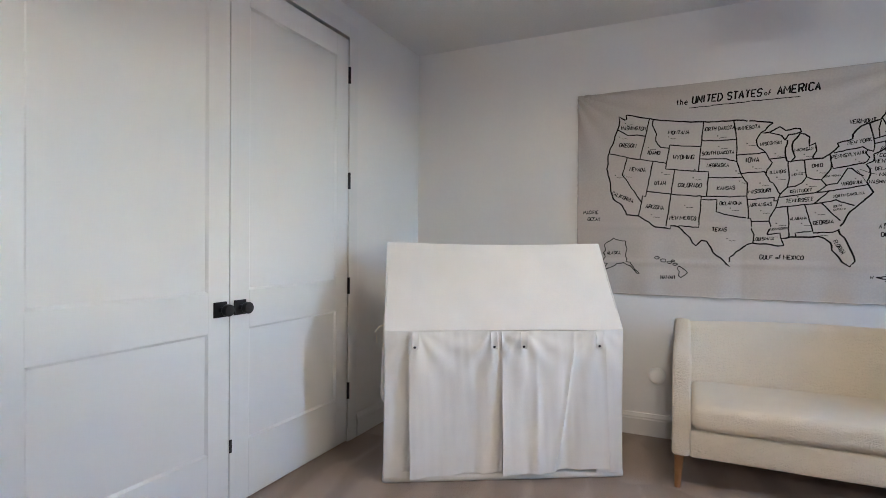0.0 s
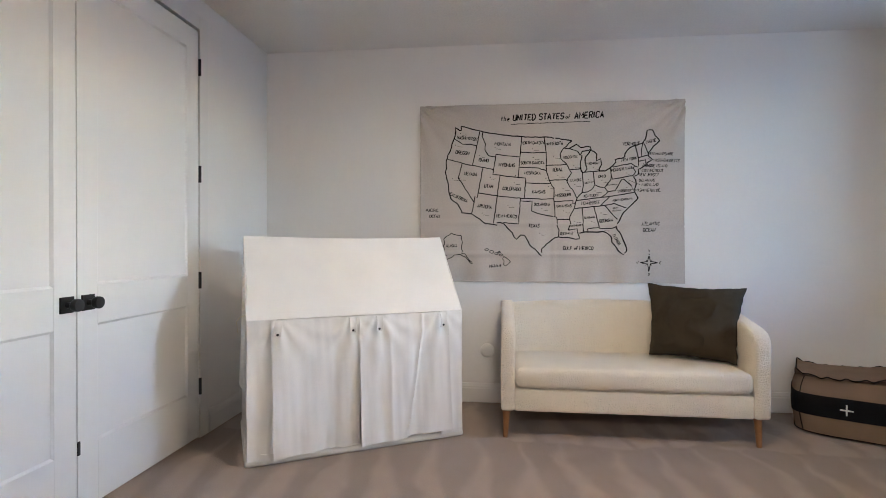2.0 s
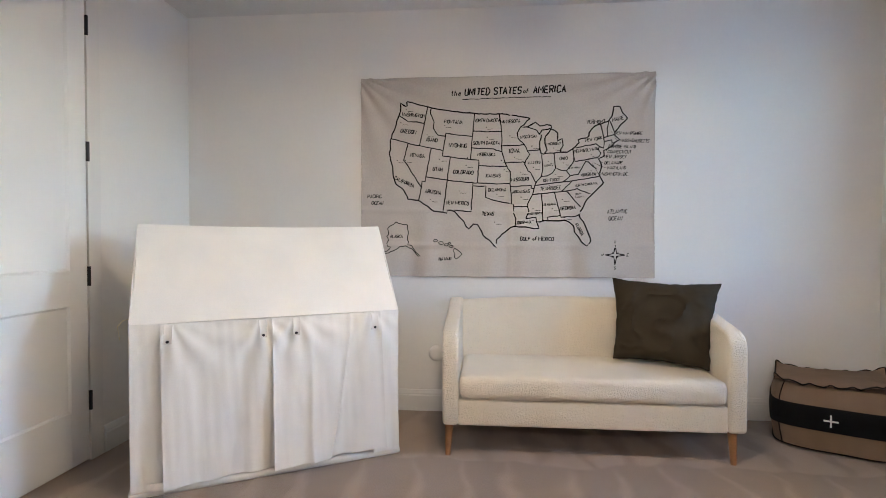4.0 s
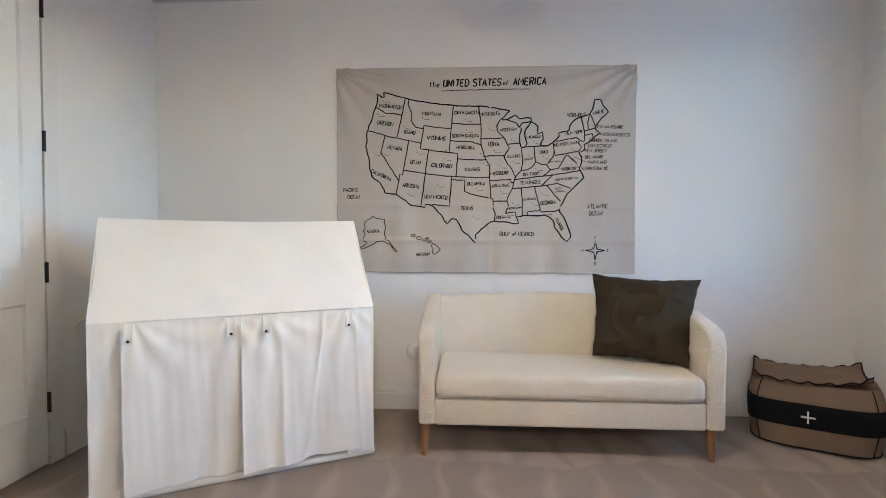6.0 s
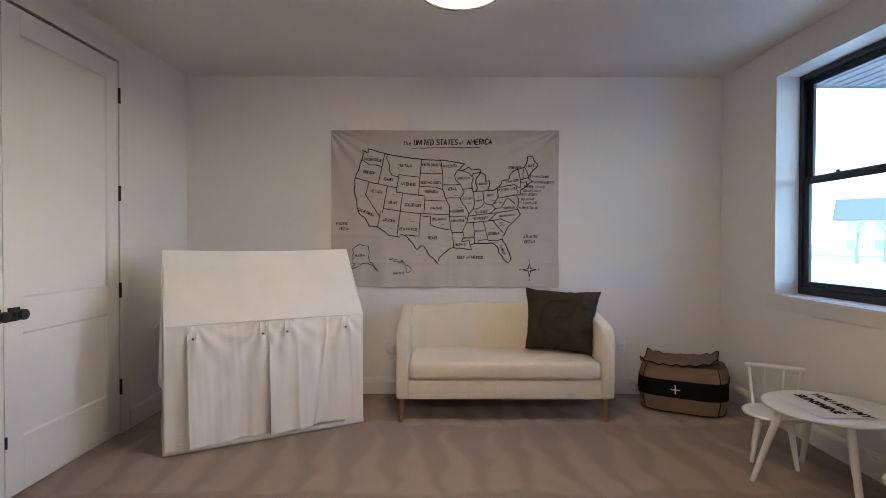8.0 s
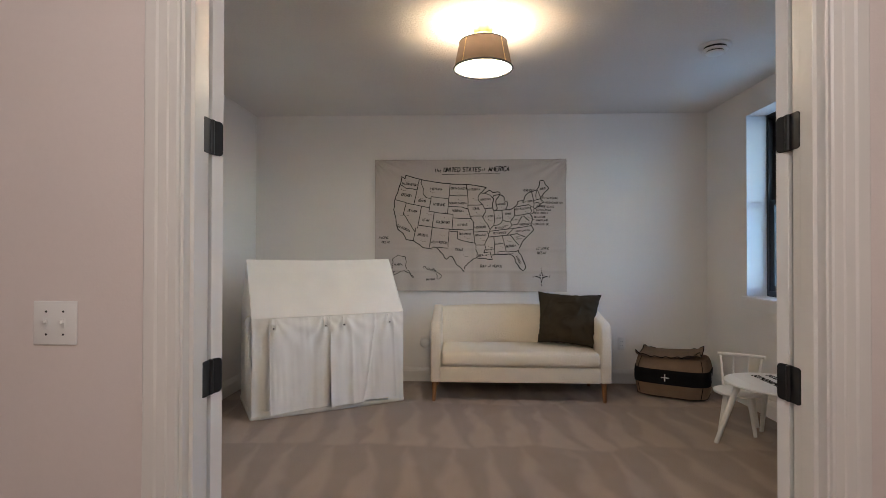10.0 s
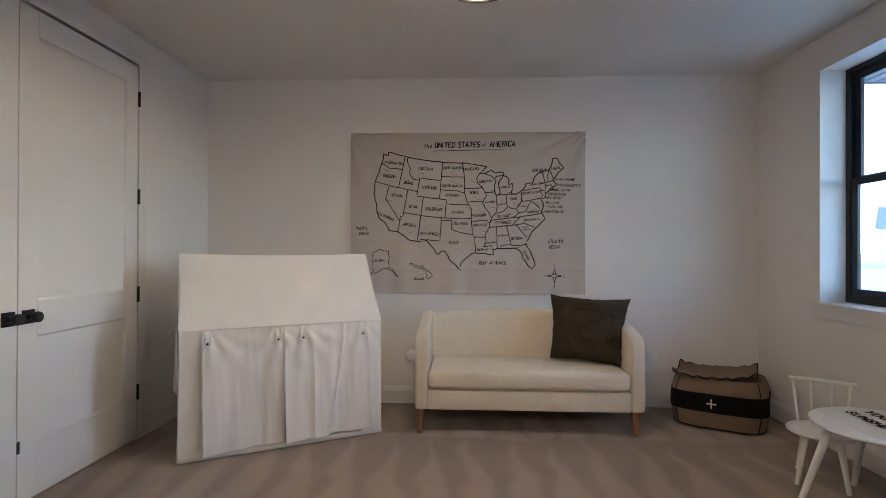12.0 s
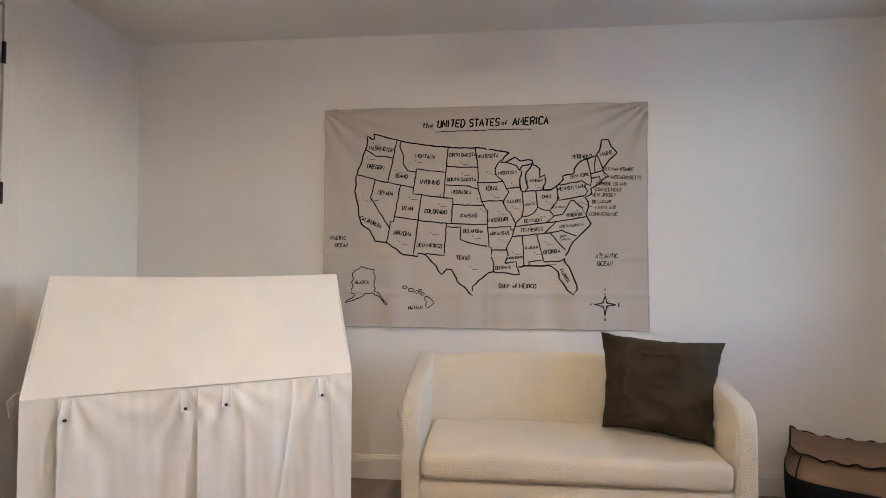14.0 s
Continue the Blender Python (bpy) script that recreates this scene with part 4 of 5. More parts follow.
alarm = thing("ceiling_vent", pose(1.968, 1.900, H), "round white ceiling diffuser with dark slots", "ceiling vent")
part("flange", lathe([(0.098, 0.0), (0.101, -0.004), (0.096, -0.012), (0.086, -0.016), (0.080, -0.014)], 40), M_PLASTIC, alarm, "", True)
part("slot", lathe([(0.070, -0.0125), (0.070, -0.027)], 40), M_DARK, alarm, "dark air slot", True)
part("ring", lathe([(0.074, -0.0265), (0.080, -0.029), (0.077, -0.036), (0.066, -0.038)], 40), M_PLASTIC, alarm, "", True)
part("slot", lathe([(0.052, -0.0375), (0.052, -0.046)], 40), M_DARK, alarm, "dark air slot", True)
part("core", lathe([(0.054, -0.0455), (0.059, -0.048), (0.054, -0.056), (0.025, -0.060)], 40), M_PLASTIC, alarm, "", True)


def outlet(m, label, plug=False):
    o = thing("wall_outlet", m, label, "outlet", "outlets on the map wall")
    pl = part("plate", box((-0.036, -0.006, -0.058), (0.036, 0, 0.058), 0.003, 2), M_PLASTIC, o, "", True)
    for z in (-0.020, 0.020):
        r = part("receptacle", box((-0.017, -0.0085, z - 0.014), (0.017, -0.006, z + 0.014), 0.0012), M_PLASTIC, o)
        part("slots", boxes(((-0.008, -0.0092, z - 0.004), (-0.006, -0.0080, z + 0.005)), ((0.006, -0.0092, z - 0.004), (0.008, -0.0080, z + 0.005))), M_DARK, r)
    return o


outlet(pose(1.852, YB, 0.389), "white duplex wall outlet on the map wall")
plug = thing("round_cover", pose(-0.078, YB, 0.385), "round cover plate painted like the wall beside the sofa", "cover plate")
part("disc", lathe([(0.052, 0.0), (0.052, 0.012), (0.046, 0.022), (0.030, 0.028)], 32, Euler((radians(90), 0, 0)).to_matrix().to_4x4()), M_WALL, plug, "", True)

sw = thing("light_switch", pose(-0.765, YH, 1.082), "white double toggle light switch on the hallway wall", "light switch")
part("plate", box((-0.0585, -0.006, -0.0575), (0.0585, 0, 0.0575), 0.003, 2), M_PLASTIC, sw, "", True)
for x in (-0.023, 0.023):
    part("toggle", merge(box((x - 0.006, -0.009, -0.013), (x + 0.006, -0.006, 0.013), 0.001), box((x - 0.0035, -0.020, 0.000), (x + 0.0035, -0.006, 0.009), 0.0012)), M_PLASTIC, sw)
    for z in (-0.030, 0.030):
        part("screw", lathe([(0.003, 0), (0.0025, 0.0015)], 10, Matrix.Translation((x, -0.006, z)) @ Euler((radians(90), 0, 0)).to_matrix().to_4x4()), M_DARK, sw)

# ---------- map tapestry ----------
MX0, MX1, MZ0, MZ1 = -0.580, 1.312, 0.898, 2.200
MY = YB - 0.004


def fabric(x, z):
    """How far the hung cloth stands off the wall (along -y) at x, z."""
    u, v = (x - MX0) / (MX1 - MX0), (z - MZ0) / (MZ1 - MZ0)
    sag = 0.012 + 0.004 * math.sin(math.pi * u)
    low = 0.0085 * (1 - v) ** 2 * (math.sin(33 * u + 2 * v) + 0.7 * math.sin(57 * u + 1.1))
    crease = 0.008 * math.exp(-((v - 0.155) / 0.010) ** 2) + 0.005 * math.exp(-((v - 0.335 + 0.02 * u) / 0.010) ** 2) + 0.004 * math.exp(-((u - 0.52) / 0.006) ** 2)
    c1, c2 = u + (1 - v), (1 - u) + (1 - v)
    pull = 0.013 * math.sin(20 * math.atan2(1 - v + 0.02, u + 0.02)) * math.exp(-2.8 * c1) + 0.013 * math.sin(20 * math.atan2(1 - v + 0.02, 1.02 - u)) * math.exp(-2.8 * c2)
    n = 0.0060 * noise.noise(Vector((x * 3.2, z * 2.4, 1.3))) + 0.0030 * noise.noise(Vector((x * 9, z * 6, 4.3)))
    return max(0.001, sag + low + crease + pull + n)


def tap(u, v):
    x, z = MX0 + (MX1 - MX0) * u, MZ0 + (MZ1 - MZ0) * v
    e = 0.006 * math.sin(math.pi * u) * (v > 0.999) - 0.004 * math.sin(math.pi * v) * ((u > 0.999) - (u < 0.001))
    return (x + (e if v < 0.999 else 0), MY - fabric(x, z), z - (e if v > 0.999 else 0))


tapestry = thing("map_tapestry", pose(0, 0, 0), "taupe fabric wall map of the United States in black hand-drawn lines", "tapestry")
part("cloth", sheet(tap, 150, 100, 0.002), M_TAPESTRY, tapestry, "", True)
part("hem", merge(*(tube([Vector(tap(*((i / 60, k) if a else (k, i / 60)))) + Vector((0, -0.001, 0)) for i in range(61)], 0.0035) for a in (0, 1) for k in (0, 1))), M_TAPESTRY, tapestry, "", True)

# conic projection of longitude and latitude on to the cloth
CONE = (math.sin(radians(29.5)) + math.sin(radians(45.5))) / 2
CONST = math.cos(radians(29.5)) ** 2 + 2 * CONE * math.sin(radians(29.5))


def rho(lat):
    return math.sqrt(CONST - 2 * CONE * math.sin(radians(lat))) / CONE


def place(lon, lat):
    th = CONE * radians(lon + 96)
    x, y = rho(lat) * math.sin(th), rho(37.5) - rho(lat) * math.cos(th)
    return 0.360 + 2.14 * x * (1.035 if x > 0 else 0.958), 1.520 + 2.14 * y


def ribbon(bm, pts, w, closed=False):
    """An inked stroke of width w along (x, z) points, lying just proud of the cloth."""
    fine = []
    ring = pts + [pts[0]] if closed else pts
    for (x0, z0), (x1, z1) in zip(ring, ring[1:]):
        k = max(1, int(math.hypot(x1 - x0, z1 - z0) / 0.018))
        for i in range(k):
            fine.append((x0 + (x1 - x0) * i / k, z0 + (z1 - z0) * i / k))
    fine.append(ring[-1])
    rows = []
    for i, (x, z) in enumerate(fine):
        a, b = fine[max(0, i - 1)], fine[min(len(fine) - 1, i + 1)]
        d = Vector((b[0] - a[0], b[1] - a[1]))
        d = d.normalized() if d.length else Vector((1, 0))
        jx = 0.0034 * noise.noise(Vector((x * 40, z * 40, 0.5)))
        jz = 0.0034 * noise.noise(Vector((x * 40, z * 40, 7.5)))
        ww = w * (1 + 0.25 * noise.noise(Vector((x * 25, z * 25, 3))))
        row = []
        for s in (-1, 1):
            px, pz = x + jx - d.y * ww * s / 2, z + jz + d.x * ww * s / 2
            row.append(bm.verts.new((px, MY - fabric(px, pz) - 0.0034, pz)))
        rows.append(row)
    for a, b in zip(rows, rows[1:]):
        bm.faces.new((a[0], a[1], b[1], b[0]))


COAST = {
    "pacific": [(-123, 49), (-122.6, 48.2), (-123.1, 48.1), (-124.7, 48.4), (-124.1, 46.3), (-124.1, 44.5), (-124.5, 42.8), (-124.2, 41), (-123.8, 39.3), (-122.5, 37.7), (-121.9, 36.6), (-120.6, 34.6), (-118.5, 34), (-117.1, 32.5)],
    "mexico": [(-117.1, 32.5), (-114.7, 32.7), (-111, 31.3), (-108.2, 31.3), (-108.2, 31.8), (-106.5, 31.8), (-104.9, 30.6), (-103.2, 29), (-102.3, 29.9), (-101.4, 29.8), (-99.5, 27.5), (-97.3, 25.9), (-97.4, 27.4), (-95.2, 29), (-93.8, 29.7)],
    "gulf": [(-93.8, 29.7), (-91.8, 29.5), (-90.2, 29.1), (-89.2, 29.1), (-89.6, 30.2), (-87.5, 30.3), (-85.5, 30.1), (-84.2, 30.1), (-82.8, 29), (-82.7, 27.8), (-81.8, 26), (-80.9, 25.2), (-80.1, 25.8), (-80.5, 28.2), (-81.4, 30.7)],
    "atlantic": [(-81.4, 30.7), (-79.3, 33.2), (-77.9, 33.9), (-76.5, 34.7), (-75.5, 35.3), (-76, 36.9), (-75.2, 38), (-75.1, 38.7), (-75.5, 39.5), (-74.2, 39.7), (-74, 40.6), (-72, 41.1), (-71.2, 41.5), (-70, 41.7), (-70.8, 42.6), (-70.6, 43.2), (-69, 44.1), (-67, 44.8)],
    "lakes": [(-67, 44.8), (-67.8, 46), (-67.8, 47.1), (-69.2, 47.4), (-70.3, 45.9), (-71.4, 45.2), (-74.7, 45), (-76.3, 44.1), (-76.5, 43.5), (-79, 43.3), (-78.9, 42.8), (-80.5, 42.0), (-81.7, 41.5), (-83.3, 41.7)],
    "michigan": [(-83.3, 41.7), (-82.5, 42.8), (-82.5, 43.9), (-83.6, 43.7), (-83.3, 45), (-84.8, 45.8), (-86.3, 44.7), (-86.5, 43.5), (-86.2, 42.3), (-87, 41.7), (-87.7, 41.9), (-87.8, 43.2), (-87.2, 45), (-87.6, 45.1), (-86.9, 45.8), (-84.6, 46), (-84.7, 46.5), (-87.3, 46.6), (-88.3, 47.3), (-90.4, 46.6), (-92, 46.7), (-89.6, 48)],
    "canada": [(-123, 49), (-119, 49), (-115, 49), (-111, 49), (-107, 49), (-103, 49), (-99, 49), (-95.2, 49), (-94.6, 48.7), (-93, 48.6), (-89.6, 48)],
}
BORDERS = [
    [(-124.1, 46.3), (-123.2, 46.1), (-121.2, 45.7), (-119, 46), (-117, 46)],
    [(-117, 49), (-117, 46), (-116.9, 45), (-117, 44.2), (-117, 42)],
    [(-124.2, 42), (-120, 42), (-117, 42), (-114, 42), (-111, 42)],
    [(-120, 42), (-120, 39), (-114.6, 35)],
    [(-114, 42), (-114, 37), (-114, 36.1), (-114.7, 36.1), (-114.6, 35), (-114.7, 32.7)],
    [(-116, 49), (-116, 48), (-114.5, 46.6), (-114.4, 45.5), (-113, 44.5), (-111, 44.5)],
    [(-111, 45), (-107.5, 45), (-104, 45), (-104, 41), (-107.5, 41), (-111, 41), (-111, 45)],
    [(-109, 41), (-109, 37), (-109, 31.3)],
    [(-114, 37), (-109, 37), (-104, 37), (-99, 37), (-94.6, 37)],
    [(-104, 41), (-102, 41), (-102, 37)],
    [(-102, 40), (-98.5, 40), (-95.3, 40)],
    [(-104, 49), (-104, 45)],
    [(-104, 45.95), (-100, 45.95), (-96.6, 45.95)],
    [(-104, 43), (-98.5, 43), (-97.9, 42.8), (-96.5, 42.5)],
    [(-97.2, 49), (-96.6, 46), (-96.5, 43.5)],
    [(-96.5, 43.5), (-91.2, 43.5)],
    [(-96.5, 43.5), (-96.4, 42.5), (-95.8, 41), (-95.3, 40), (-94.6, 39.1), (-94.6, 36.5)],
    [(-95.7, 40.6), (-91.7, 40.6), (-91.4, 40.4)],
    [(-92, 46.7), (-92.8, 45.6), (-92.7, 44.7), (-91.2, 43.5), (-90.6, 42.5), (-90.2, 41.8), (-91.1, 40.8), (-91.4, 40.2), (-90.7, 39), (-90.2, 38.7), (-89.5, 37.3), (-89.2, 37)],
    [(-89.2, 37), (-89.5, 36.5), (-90.1, 35), (-91.1, 33.5), (-91.2, 33), (-91, 32.2), (-91.6, 31)],
    [(-90.6, 42.5), (-87.8, 42.5)],
    [(-90.4, 46.6), (-88.1, 45.9), (-87.6, 45.1)],
    [(-87.5, 41.7), (-87.5, 39.3), (-88, 37.9)],
    [(-89.2, 37), (-88, 37.9), (-86.8, 37.95), (-85.7, 38.3), (-84.8, 39.1), (-83.7, 38.6), (-82.6, 38.4), (-81.7, 39), (-80.8, 39.8), (-80.5, 40.6)],
    [(-87, 41.75), (-84.8, 41.7), (-83.4, 41.7)],
    [(-84.8, 41.7), (-84.8, 39.1)],
    [(-80.5, 42), (-80.5, 39.7), (-75.8, 39.7), (-75.3, 39.8), (-74.7, 40.3), (-75.1, 41), (-74.7, 41.4), (-75.3, 42), (-79.8, 42), (-79.8, 42.2)],
    [(-74.7, 41.4), (-73.9, 41), (-73.5, 42), (-73.3, 43), (-73.3, 45)],
    [(-72.5, 42.7), (-72.1, 44), (-71.4, 45.1)],
    [(-71.1, 45.3), (-70.7, 43.1)],
    [(-73.3, 42.7), (-70.9, 42.8)],
    [(-73.5, 42.05), (-71.8, 42.05), (-71.8, 41.4)],
    [(-82.6, 38.4), (-82, 37.5), (-80.3, 37.5), (-79.3, 38.4), (-78.3, 39.4), (-77.7, 39.3), (-77, 38.4), (-76.3, 37.9)],
    [(-82, 37.5), (-83.6, 36.6)],
    [(-89.5, 36.5), (-86, 36.6), (-83.6, 36.6), (-79.5, 36.55), (-75.9, 36.55)],
    [(-90.2, 35), (-86.5, 35), (-83.1, 35), (-81, 35.1), (-78.6, 33.9)],
    [(-84.3, 35), (-83, 35.8), (-81.7, 36.6)],
    [(-88.2, 35), (-88.4, 30.3)],
    [(-85.6, 35), (-85.1, 32), (-85, 31)],
    [(-87.4, 30.3), (-87.5, 30.9), (-85, 31), (-84.9, 30.7), (-82.2, 30.5), (-81.4, 30.7)],
    [(-83.1, 35), (-82, 33.5), (-80.9, 32)],
    [(-94, 33), (-94, 31.9), (-93.6, 31), (-93.8, 29.7)],
    [(-94, 33), (-91.2, 33)],
    [(-91.6, 31), (-89.7, 31), (-89.6, 30.2)],
    [(-94.6, 36.5), (-90.2, 36.5), (-90.3, 36), (-89.7, 36)],
    [(-94.6, 36.5), (-94.4, 35.4), (-94.4, 33.6), (-94, 33.5), (-94, 33)],
    [(-103, 37), (-103, 36.5), (-100, 36.5), (-100, 34.6), (-98, 34.1), (-96, 33.8), (-94.4, 33.6)],
    [(-103, 36.5), (-103, 32), (-106.6, 32), (-106.5, 31.8)],
]
ink = bmesh.new()
rngm = random.Random(5)
for name in COAST:
    pts = [place(*p) for p in COAST[name]]
    if name != "canada":       # ragged shore between the corners
        rag = []
        for a, b in zip(pts, pts[1:]):
            k = max(1, int(math.hypot(b[0] - a[0], b[1] - a[1]) / 0.022))
            for i in range(k):
                j = 0.0045 if i else 0.0
                rag.append((a[0] + (b[0] - a[0]) * i / k + rngm.uniform(-j, j), a[1] + (b[1] - a[1]) * i / k + rngm.uniform(-j, j)))
        pts = rag + [pts[-1]]
    ribbon(ink, pts, 0.0086)
part("coast_outline", ink, M_INK, tapestry, "black inked coast outline")
ink = bmesh.new()
for line in BORDERS:
    ribbon(ink, [place(*p) for p in line], 0.0070)
part("border_drawing", ink, M_INK, tapestry, "black inked state borders")

ink = bmesh.new()
ak = [(0.00, 0.05), (0.02, 0.075), (0.01, 0.10), (0.03, 0.12), (0.05, 0.13), (0.07, 0.145), (0.10, 0.135), (0.145, 0.125), (0.145, 0.0), (0.165, -0.01), (0.20, -0.05), (0.225, -0.075), (0.21, -0.08), (0.17, -0.03), (0.14, -0.012), (0.11, -0.01), (0.09, -0.02), (0.06, -0.035), (0.03, -0.05), (0.00, -0.060), (-0.03, -0.070), (0.02, -0.040), (0.035, -0.020), (0.01, -0.015), (0.00, 0.01), (0.02, 0.03)]
shore = []
for (x0, z0), (x1, z1) in zip(ak, ak[1:] + ak[:1]):
    k = max(1, int(math.hypot(x1 - x0, z1 - z0) / 0.014))
    shore += [(-0.412 + x0 + (x1 - x0) * i / k + rngm.uniform(-0.005, 0.005), 1.108 + z0 + (z1 - z0) * i / k + rngm.uniform(-0.005, 0.005)) for i in range(k)]
ribbon(ink, shore, 0.0056, True)
for x, z, s in ((0.000, 0.045, 0.9), (0.030, 0.030, 1.1), (0.058, 0.020, 0.8), (0.075, 0.030, 0.6), (0.085, 0.008, 0.9), (0.115, -0.020, 0.0)):
    blob = [(-0.085 + 1.25 * x + 0.016 * s * math.cos(k * 0.9) * (1 + 0.2 * math.sin(3 * k)), 1.085 + z + 0.009 * s * math.sin(k * 0.9)) for k in range(7)] if s else [(0.058 + x1, 1.046 + z1) for x1, z1 in ((-0.016, 0.034), (0.004, 0.026), (0.022, 0.010), (0.032, -0.004), (0.014, -0.020), (-0.008, -0.034), (-0.018, -0.022), (-0.014, 0.002), (-0.026, 0.018))]
    ribbon(ink, blob, 0.0055, True)
part("island_outline", ink, M_INK, tapestry, "black inked outlines of the outlying states")

ink = bmesh.new()
ribbon(ink, [(0.090, 2.052), (0.30, 2.056), (0.660, 2.058)], 0.005)
CX, CZ = 1.072, 1.042
for k in range(4):
    a = k * math.pi / 2
    for s in (-1, 1):
        ribbon(ink, [(CX + 0.062 * math.cos(a), CZ + 0.062 * math.sin(a)), (CX + 0.014 * math.cos(a + s * 0.785), CZ + 0.014 * math.sin(a + s * 0.785))], 0.0062)
    ribbon(ink, [(CX + 0.010 * math.cos(a + 0.785), CZ + 0.010 * math.sin(a + 0.785)), (CX + 0.030 * math.cos(a + 0.785), CZ + 0.030 * math.sin(a + 0.785))], 0.003)
for k, (a, b) in enumerate((((-71.4, 43.4), (1.062, 1.820)), ((-71, 42.3), (1.095, 1.772)), ((-71.4, 41.6), (1.042, 1.735)), ((-72.4, 41.4), (1.020, 1.702)), ((-74.2, 40.0), (1.000, 1.672)), ((-75.3, 39.0), (1.000, 1.632)), ((-76.6, 38.9), (1.020, 1.600)), ((-77.0, 38.9), (0.975, 1.562)))):
    ribbon(ink, [place(*a), (b[0] - 0.012, b[1])], 0.0028)
tagged(part("leader_marks", ink, M_INK, tapestry, "black inked compass rose, underline and leader lines"), kind="stuff")


# hand-drawn capitals: strokes on a grid four wide and six high, each corner as two digits (x, y)
GLYPHS = {
    "A": "00 26 40,12 32", "B": "00 06 26 35 34 23 03,23 33 42 41 30 00", "C": "45 36 16 05 01 10 30 41", "D": "00 06 26 44 42 20 00",
    "E": "40 00 06 46,03 33", "F": "00 06 46,03 33", "G": "45 36 16 05 01 10 30 41 43 23", "H": "00 06,40 46,03 43", "I": "20 26", "J": "46 41 30 10 01",
    "K": "00 06,46 03 40", "L": "06 00 40", "M": "00 06 22 46 40", "N": "00 06 40 46", "O": "16 05 01 10 30 41 45 36 16", "P": "00 06 36 45 44 33 03",
    "R": "00 06 36 45 44 33 03,23 40", "S": "45 36 16 05 04 13 33 42 41 30 10 01", "T": "06 46,26 20", "U": "06 01 10 30 41 46", "V": "06 20 46",
    "W": "06 10 24 30 46", "X": "00 46,06 40", "Y": "06 23 46,23 20", "Z": "06 46 00 40", ".": "20 21",
    "t": "26 21 30,14 34", "h": "06 00,03 14 33 30", "e": "02 32 33 24 13 02 01 10 30", "o": "23 12 11 20 30 41 42 33 23", "f": "36 26 15 10,03 33",
}


def write(text, x, z, size, bold=0.16, tilt=0.0, align="CENTER", narrow=0.78):
    """Words drawn by hand in ink, centred on (or starting at) x, z; bold is the stroke's share of the size."""
    unit = 0.70 * size / 6
    width = [(3.0 if c in " I." else 7.0 if c in "MW" else 5.6) * unit * narrow for c in text]
    at = -sum(width) / 2 if align == "CENTER" else 0.0
    ca, sa = math.cos(radians(tilt)), math.sin(radians(tilt))
    bm = bmesh.new()
    for c, w in zip(text, width):
        shift, wide = (1.6 if c in "I." else 0), (1.35 if c in "MW" else 1.0)
        for stroke in GLYPHS.get(c, "").split(","):
            pts = []
            for p in stroke.split():
                gx, gz = int(p[0]) * wide - shift, int(p[1]) - 3
                u, v = at + (gx + 0.8 + 0.14 * gz) * unit * narrow, gz * unit
                pts.append((x + u * ca - v * sa, z + u * sa + v * ca))
            if pts:
                ribbon(bm, pts, size * bold)
        at += w
    part("lettering", bm, M_INK, tapestry)


write("the", 0.050, 2.094, 0.050, 0.12)
write("UNITED", 0.188, 2.100, 0.060, 0.15, 0.5)
write("STATES", 0.384, 2.101, 0.060, 0.15, 0.5)
write("of", 0.500, 2.098, 0.040, 0.13)
write("AMERICA", 0.652, 2.106, 0.062, 0.15, 1)
for text, lon, lat, size in (
    ("WASHINGTON", -120.4, 47.0, 0.036), ("OREGON", -120.6, 44.0, 0.040), ("CALIFORNIA", -118.7, 35.3, 0.036), ("IDAHO", -114.2, 43.5, 0.038), ("NEVADA", -117.0, 40.3, 0.038),
    ("MONTANA", -109.4, 47.2, 0.038), ("WYOMING", -107.5, 43.2, 0.040), ("UTAH", -111.6, 38.6, 0.038), ("COLORADO", -105.5, 38.7, 0.038), ("ARIZONA", -111.8, 34.6, 0.038),
    ("NEW MEXICO", -106.1, 33.3, 0.036), ("NORTH DAKOTA", -100.5, 47.9, 0.034), ("SOUTH DAKOTA", -100.3, 44.0, 0.034), ("NEBRASKA", -100.2, 42.0, 0.034), ("KANSAS", -98.4, 38.4, 0.036),
    ("OKLAHOMA", -97.4, 36.0, 0.033), ("TEXAS", -99.3, 31.8, 0.038), ("MINNESOTA", -94.4, 47.7, 0.034), ("IOWA", -93.6, 42.6, 0.042), ("MISSOURI", -92.5, 37.7, 0.036),
    ("ARKANSAS", -92.4, 35.6, 0.032), ("LOUISIANA", -92.2, 30.3, 0.030), ("WISCONSIN", -90.2, 44.9, 0.030), ("ILLINOIS", -89.3, 40.4, 0.028), ("MICHIGAN", -84.6, 43.3, 0.028),
    ("INDIANA", -86.2, 39.7, 0.020), ("OHIO", -82.8, 40.6, 0.034), ("KENTUCKY", -85.9, 37.2, 0.030), ("TENNESSEE", -86.3, 35.8, 0.034), ("MISSISSIPPI", -89.8, 31.7, 0.022),
    ("ALABAMA", -86.8, 33.1, 0.026), ("GEORGIA", -83.3, 32.1, 0.034), ("FLORIDA", -81.7, 28.2, 0.030), ("SOUTH", -80.9, 34.2, 0.017), ("CAROLINA", -80.7, 33.7, 0.017), ("NORTH CAROLINA", -79.0, 35.6, 0.025),
    ("VIRGINIA", -78.2, 37.2, 0.034), ("WEST VIRGINIA", -80.8, 38.7, 0.016), ("PENNSYLVANIA", -77.6, 41.3, 0.032), ("NEW YORK", -75.6, 42.9, 0.032), ("MAINE", -69.2, 45.2, 0.036),
):
    x, z = place(lon, lat)
    write(text, x, z, size * 0.86, 0.165, {"FLORIDA": -60, "CALIFORNIA": -24}.get(text, (98 + lon) * 0.35))
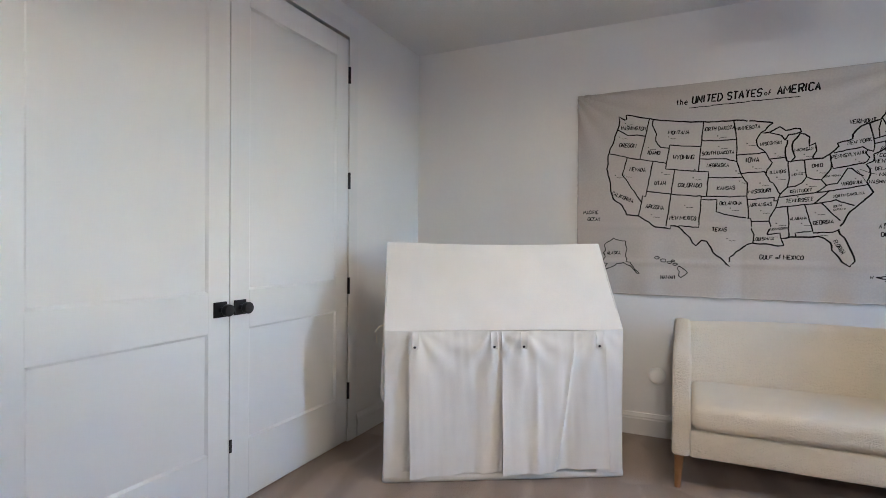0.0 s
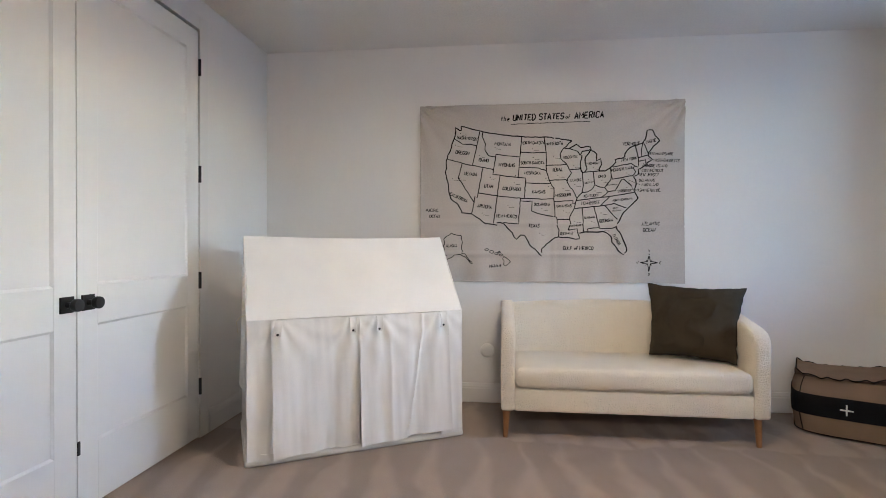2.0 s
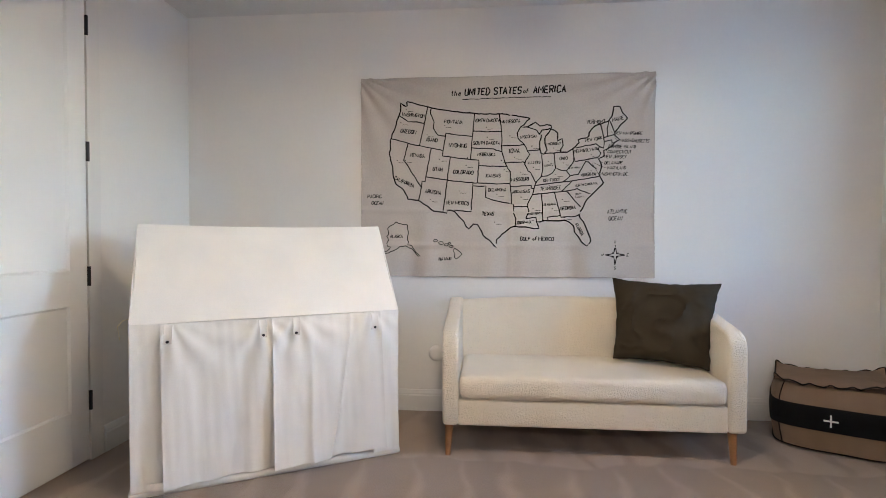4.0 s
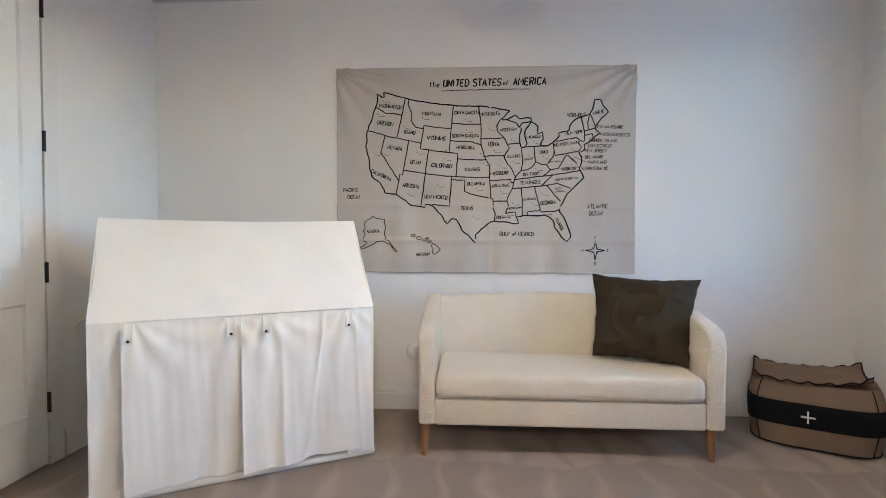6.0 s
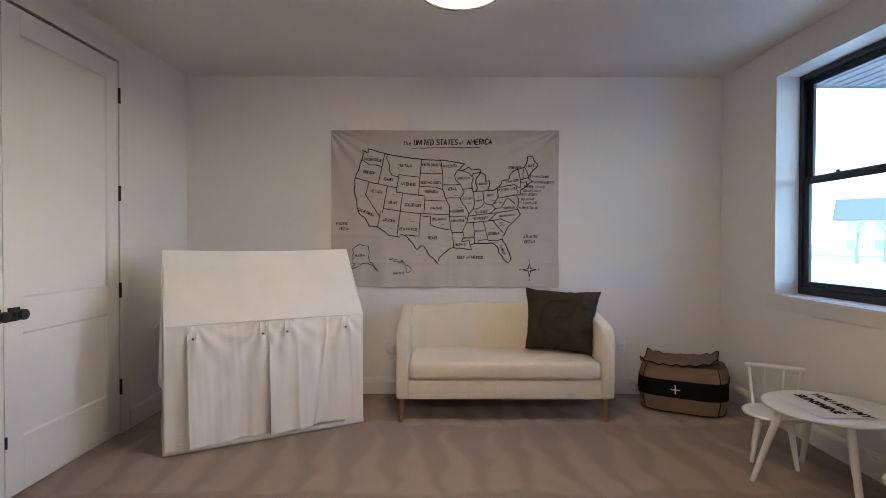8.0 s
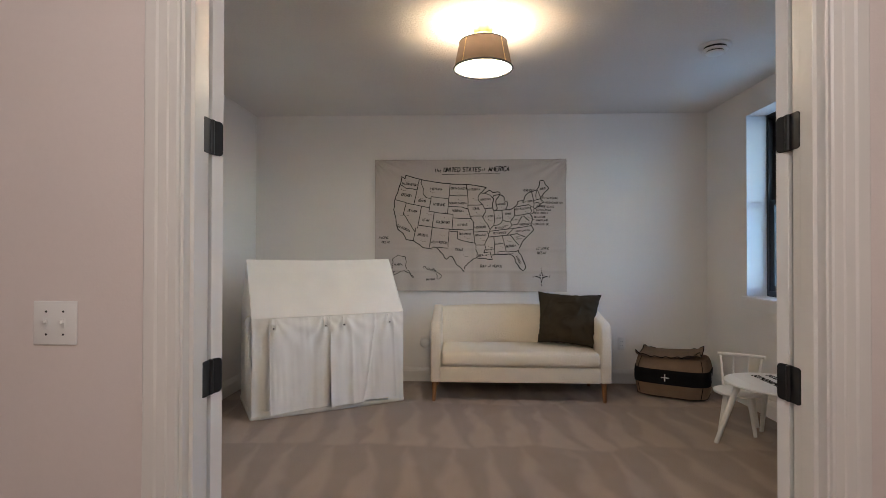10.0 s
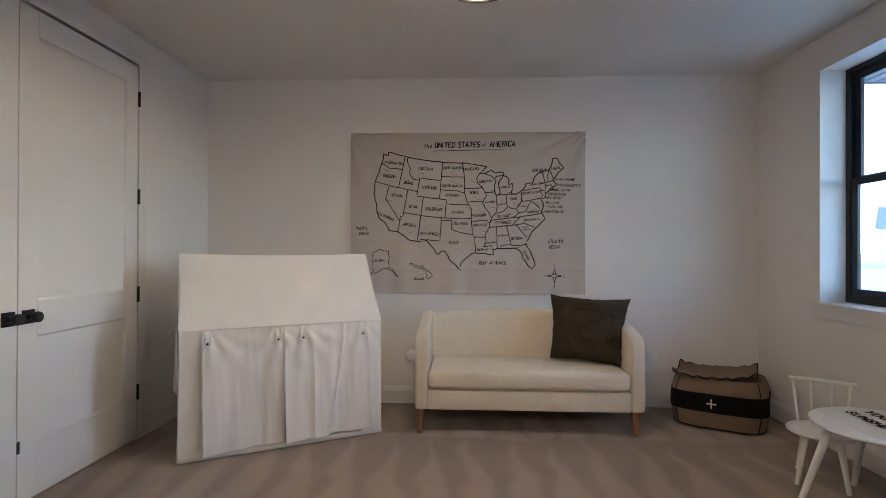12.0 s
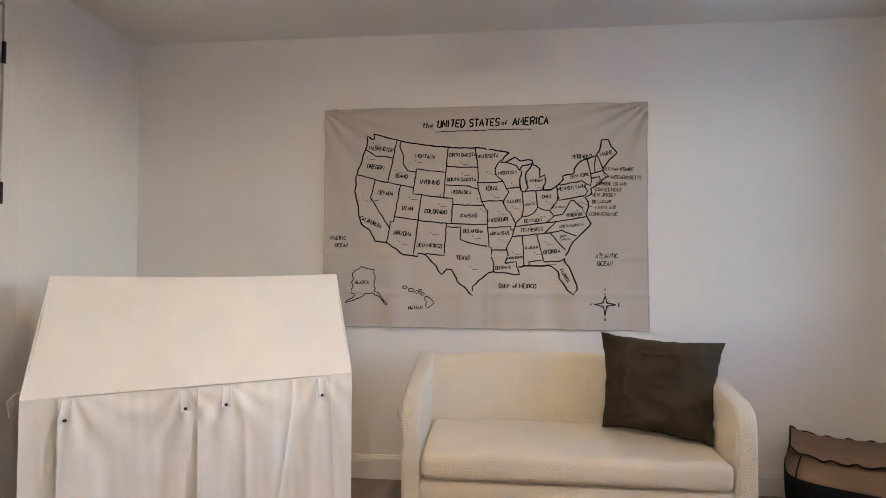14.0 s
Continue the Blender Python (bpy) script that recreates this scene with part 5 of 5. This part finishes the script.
write("VERMONT", 0.945, 1.893, 0.032)
for text, x, z in (("NEW HAMPSHIRE", 1.062, 1.820), ("MASSACHUSETTS", 1.095, 1.772), ("RHODE ISLAND", 1.042, 1.735), ("CONNECTICUT", 1.020, 1.702), ("NEW JERSEY", 1.000, 1.672), ("DELAWARE", 1.000, 1.632), ("MARYLAND", 1.020, 1.600), ("WASHINGTON DC.", 0.975, 1.562)):
    write(text, x, z, 0.027, 0.15, -2, "LEFT")
write("PACIFIC", -0.490, 1.425, 0.031)
write("OCEAN", -0.470, 1.380, 0.031)
write("ATLANTIC", 1.082, 1.320, 0.033)
write("OCEAN", 1.072, 1.276, 0.033)
write("GULF of MEXICO", 0.575, 1.145, 0.033)
write("ALASKA", -0.345, 1.160, 0.028)
write("HAWAII", -0.020, 1.012, 0.032)
for text, x, z in (("N", CX, CZ + 0.082), ("S", CX, CZ - 0.082), ("E", CX + 0.080, CZ), ("W", CX - 0.080, CZ)):
    write(text, x, z, 0.024)
# capitals: a dot and a line of small writing that cannot be read
small = bmesh.new()
for lon, lat in ((-122.6, 47.6), (-123.0, 45.1), (-121.5, 38.6), (-119.6, 39.0), (-115.8, 44.2), (-111.6, 46.3), (-104.8, 41.3), (-111.6, 40.4), (-105.0, 39.9), (-112.1, 33.2), (-106.0, 35.4), (-100.6, 46.7), (-100.2, 45.0), (-96.6, 41.0),
                 (-95.9, 39.4), (-97.5, 35.2), (-97.9, 30.4), (-94.6, 45.2), (-93.6, 41.5), (-92.4, 38.9), (-92.4, 34.6), (-91.4, 30.9), (-89.6, 43.2), (-89.6, 39.6), (-84.6, 42.5), (-86.2, 40.3), (-83.0, 39.8), (-84.9, 38.0), (-86.6, 36.3), (-90.1, 32.6), (-86.4, 32.3), (-84.2, 33.7), (-84.2, 30.6), (-77.5, 37.7), (-76.9, 40.4)):
    x, z = place(lon, lat)
    ribbon(small, [(x - 0.003, z), (x + 0.003, z)], 0.006)
    ribbon(small, [(x + 0.010, z - 0.014), (x + 0.018, z - 0.012), (x + 0.024, z - 0.015), (x + 0.034, z - 0.013), (x + 0.046, z - 0.015)], 0.0026)
tagged(part("capital_marks", small, M_INK, tapestry, "small black capital dots with tiny handwriting"), kind="stuff")
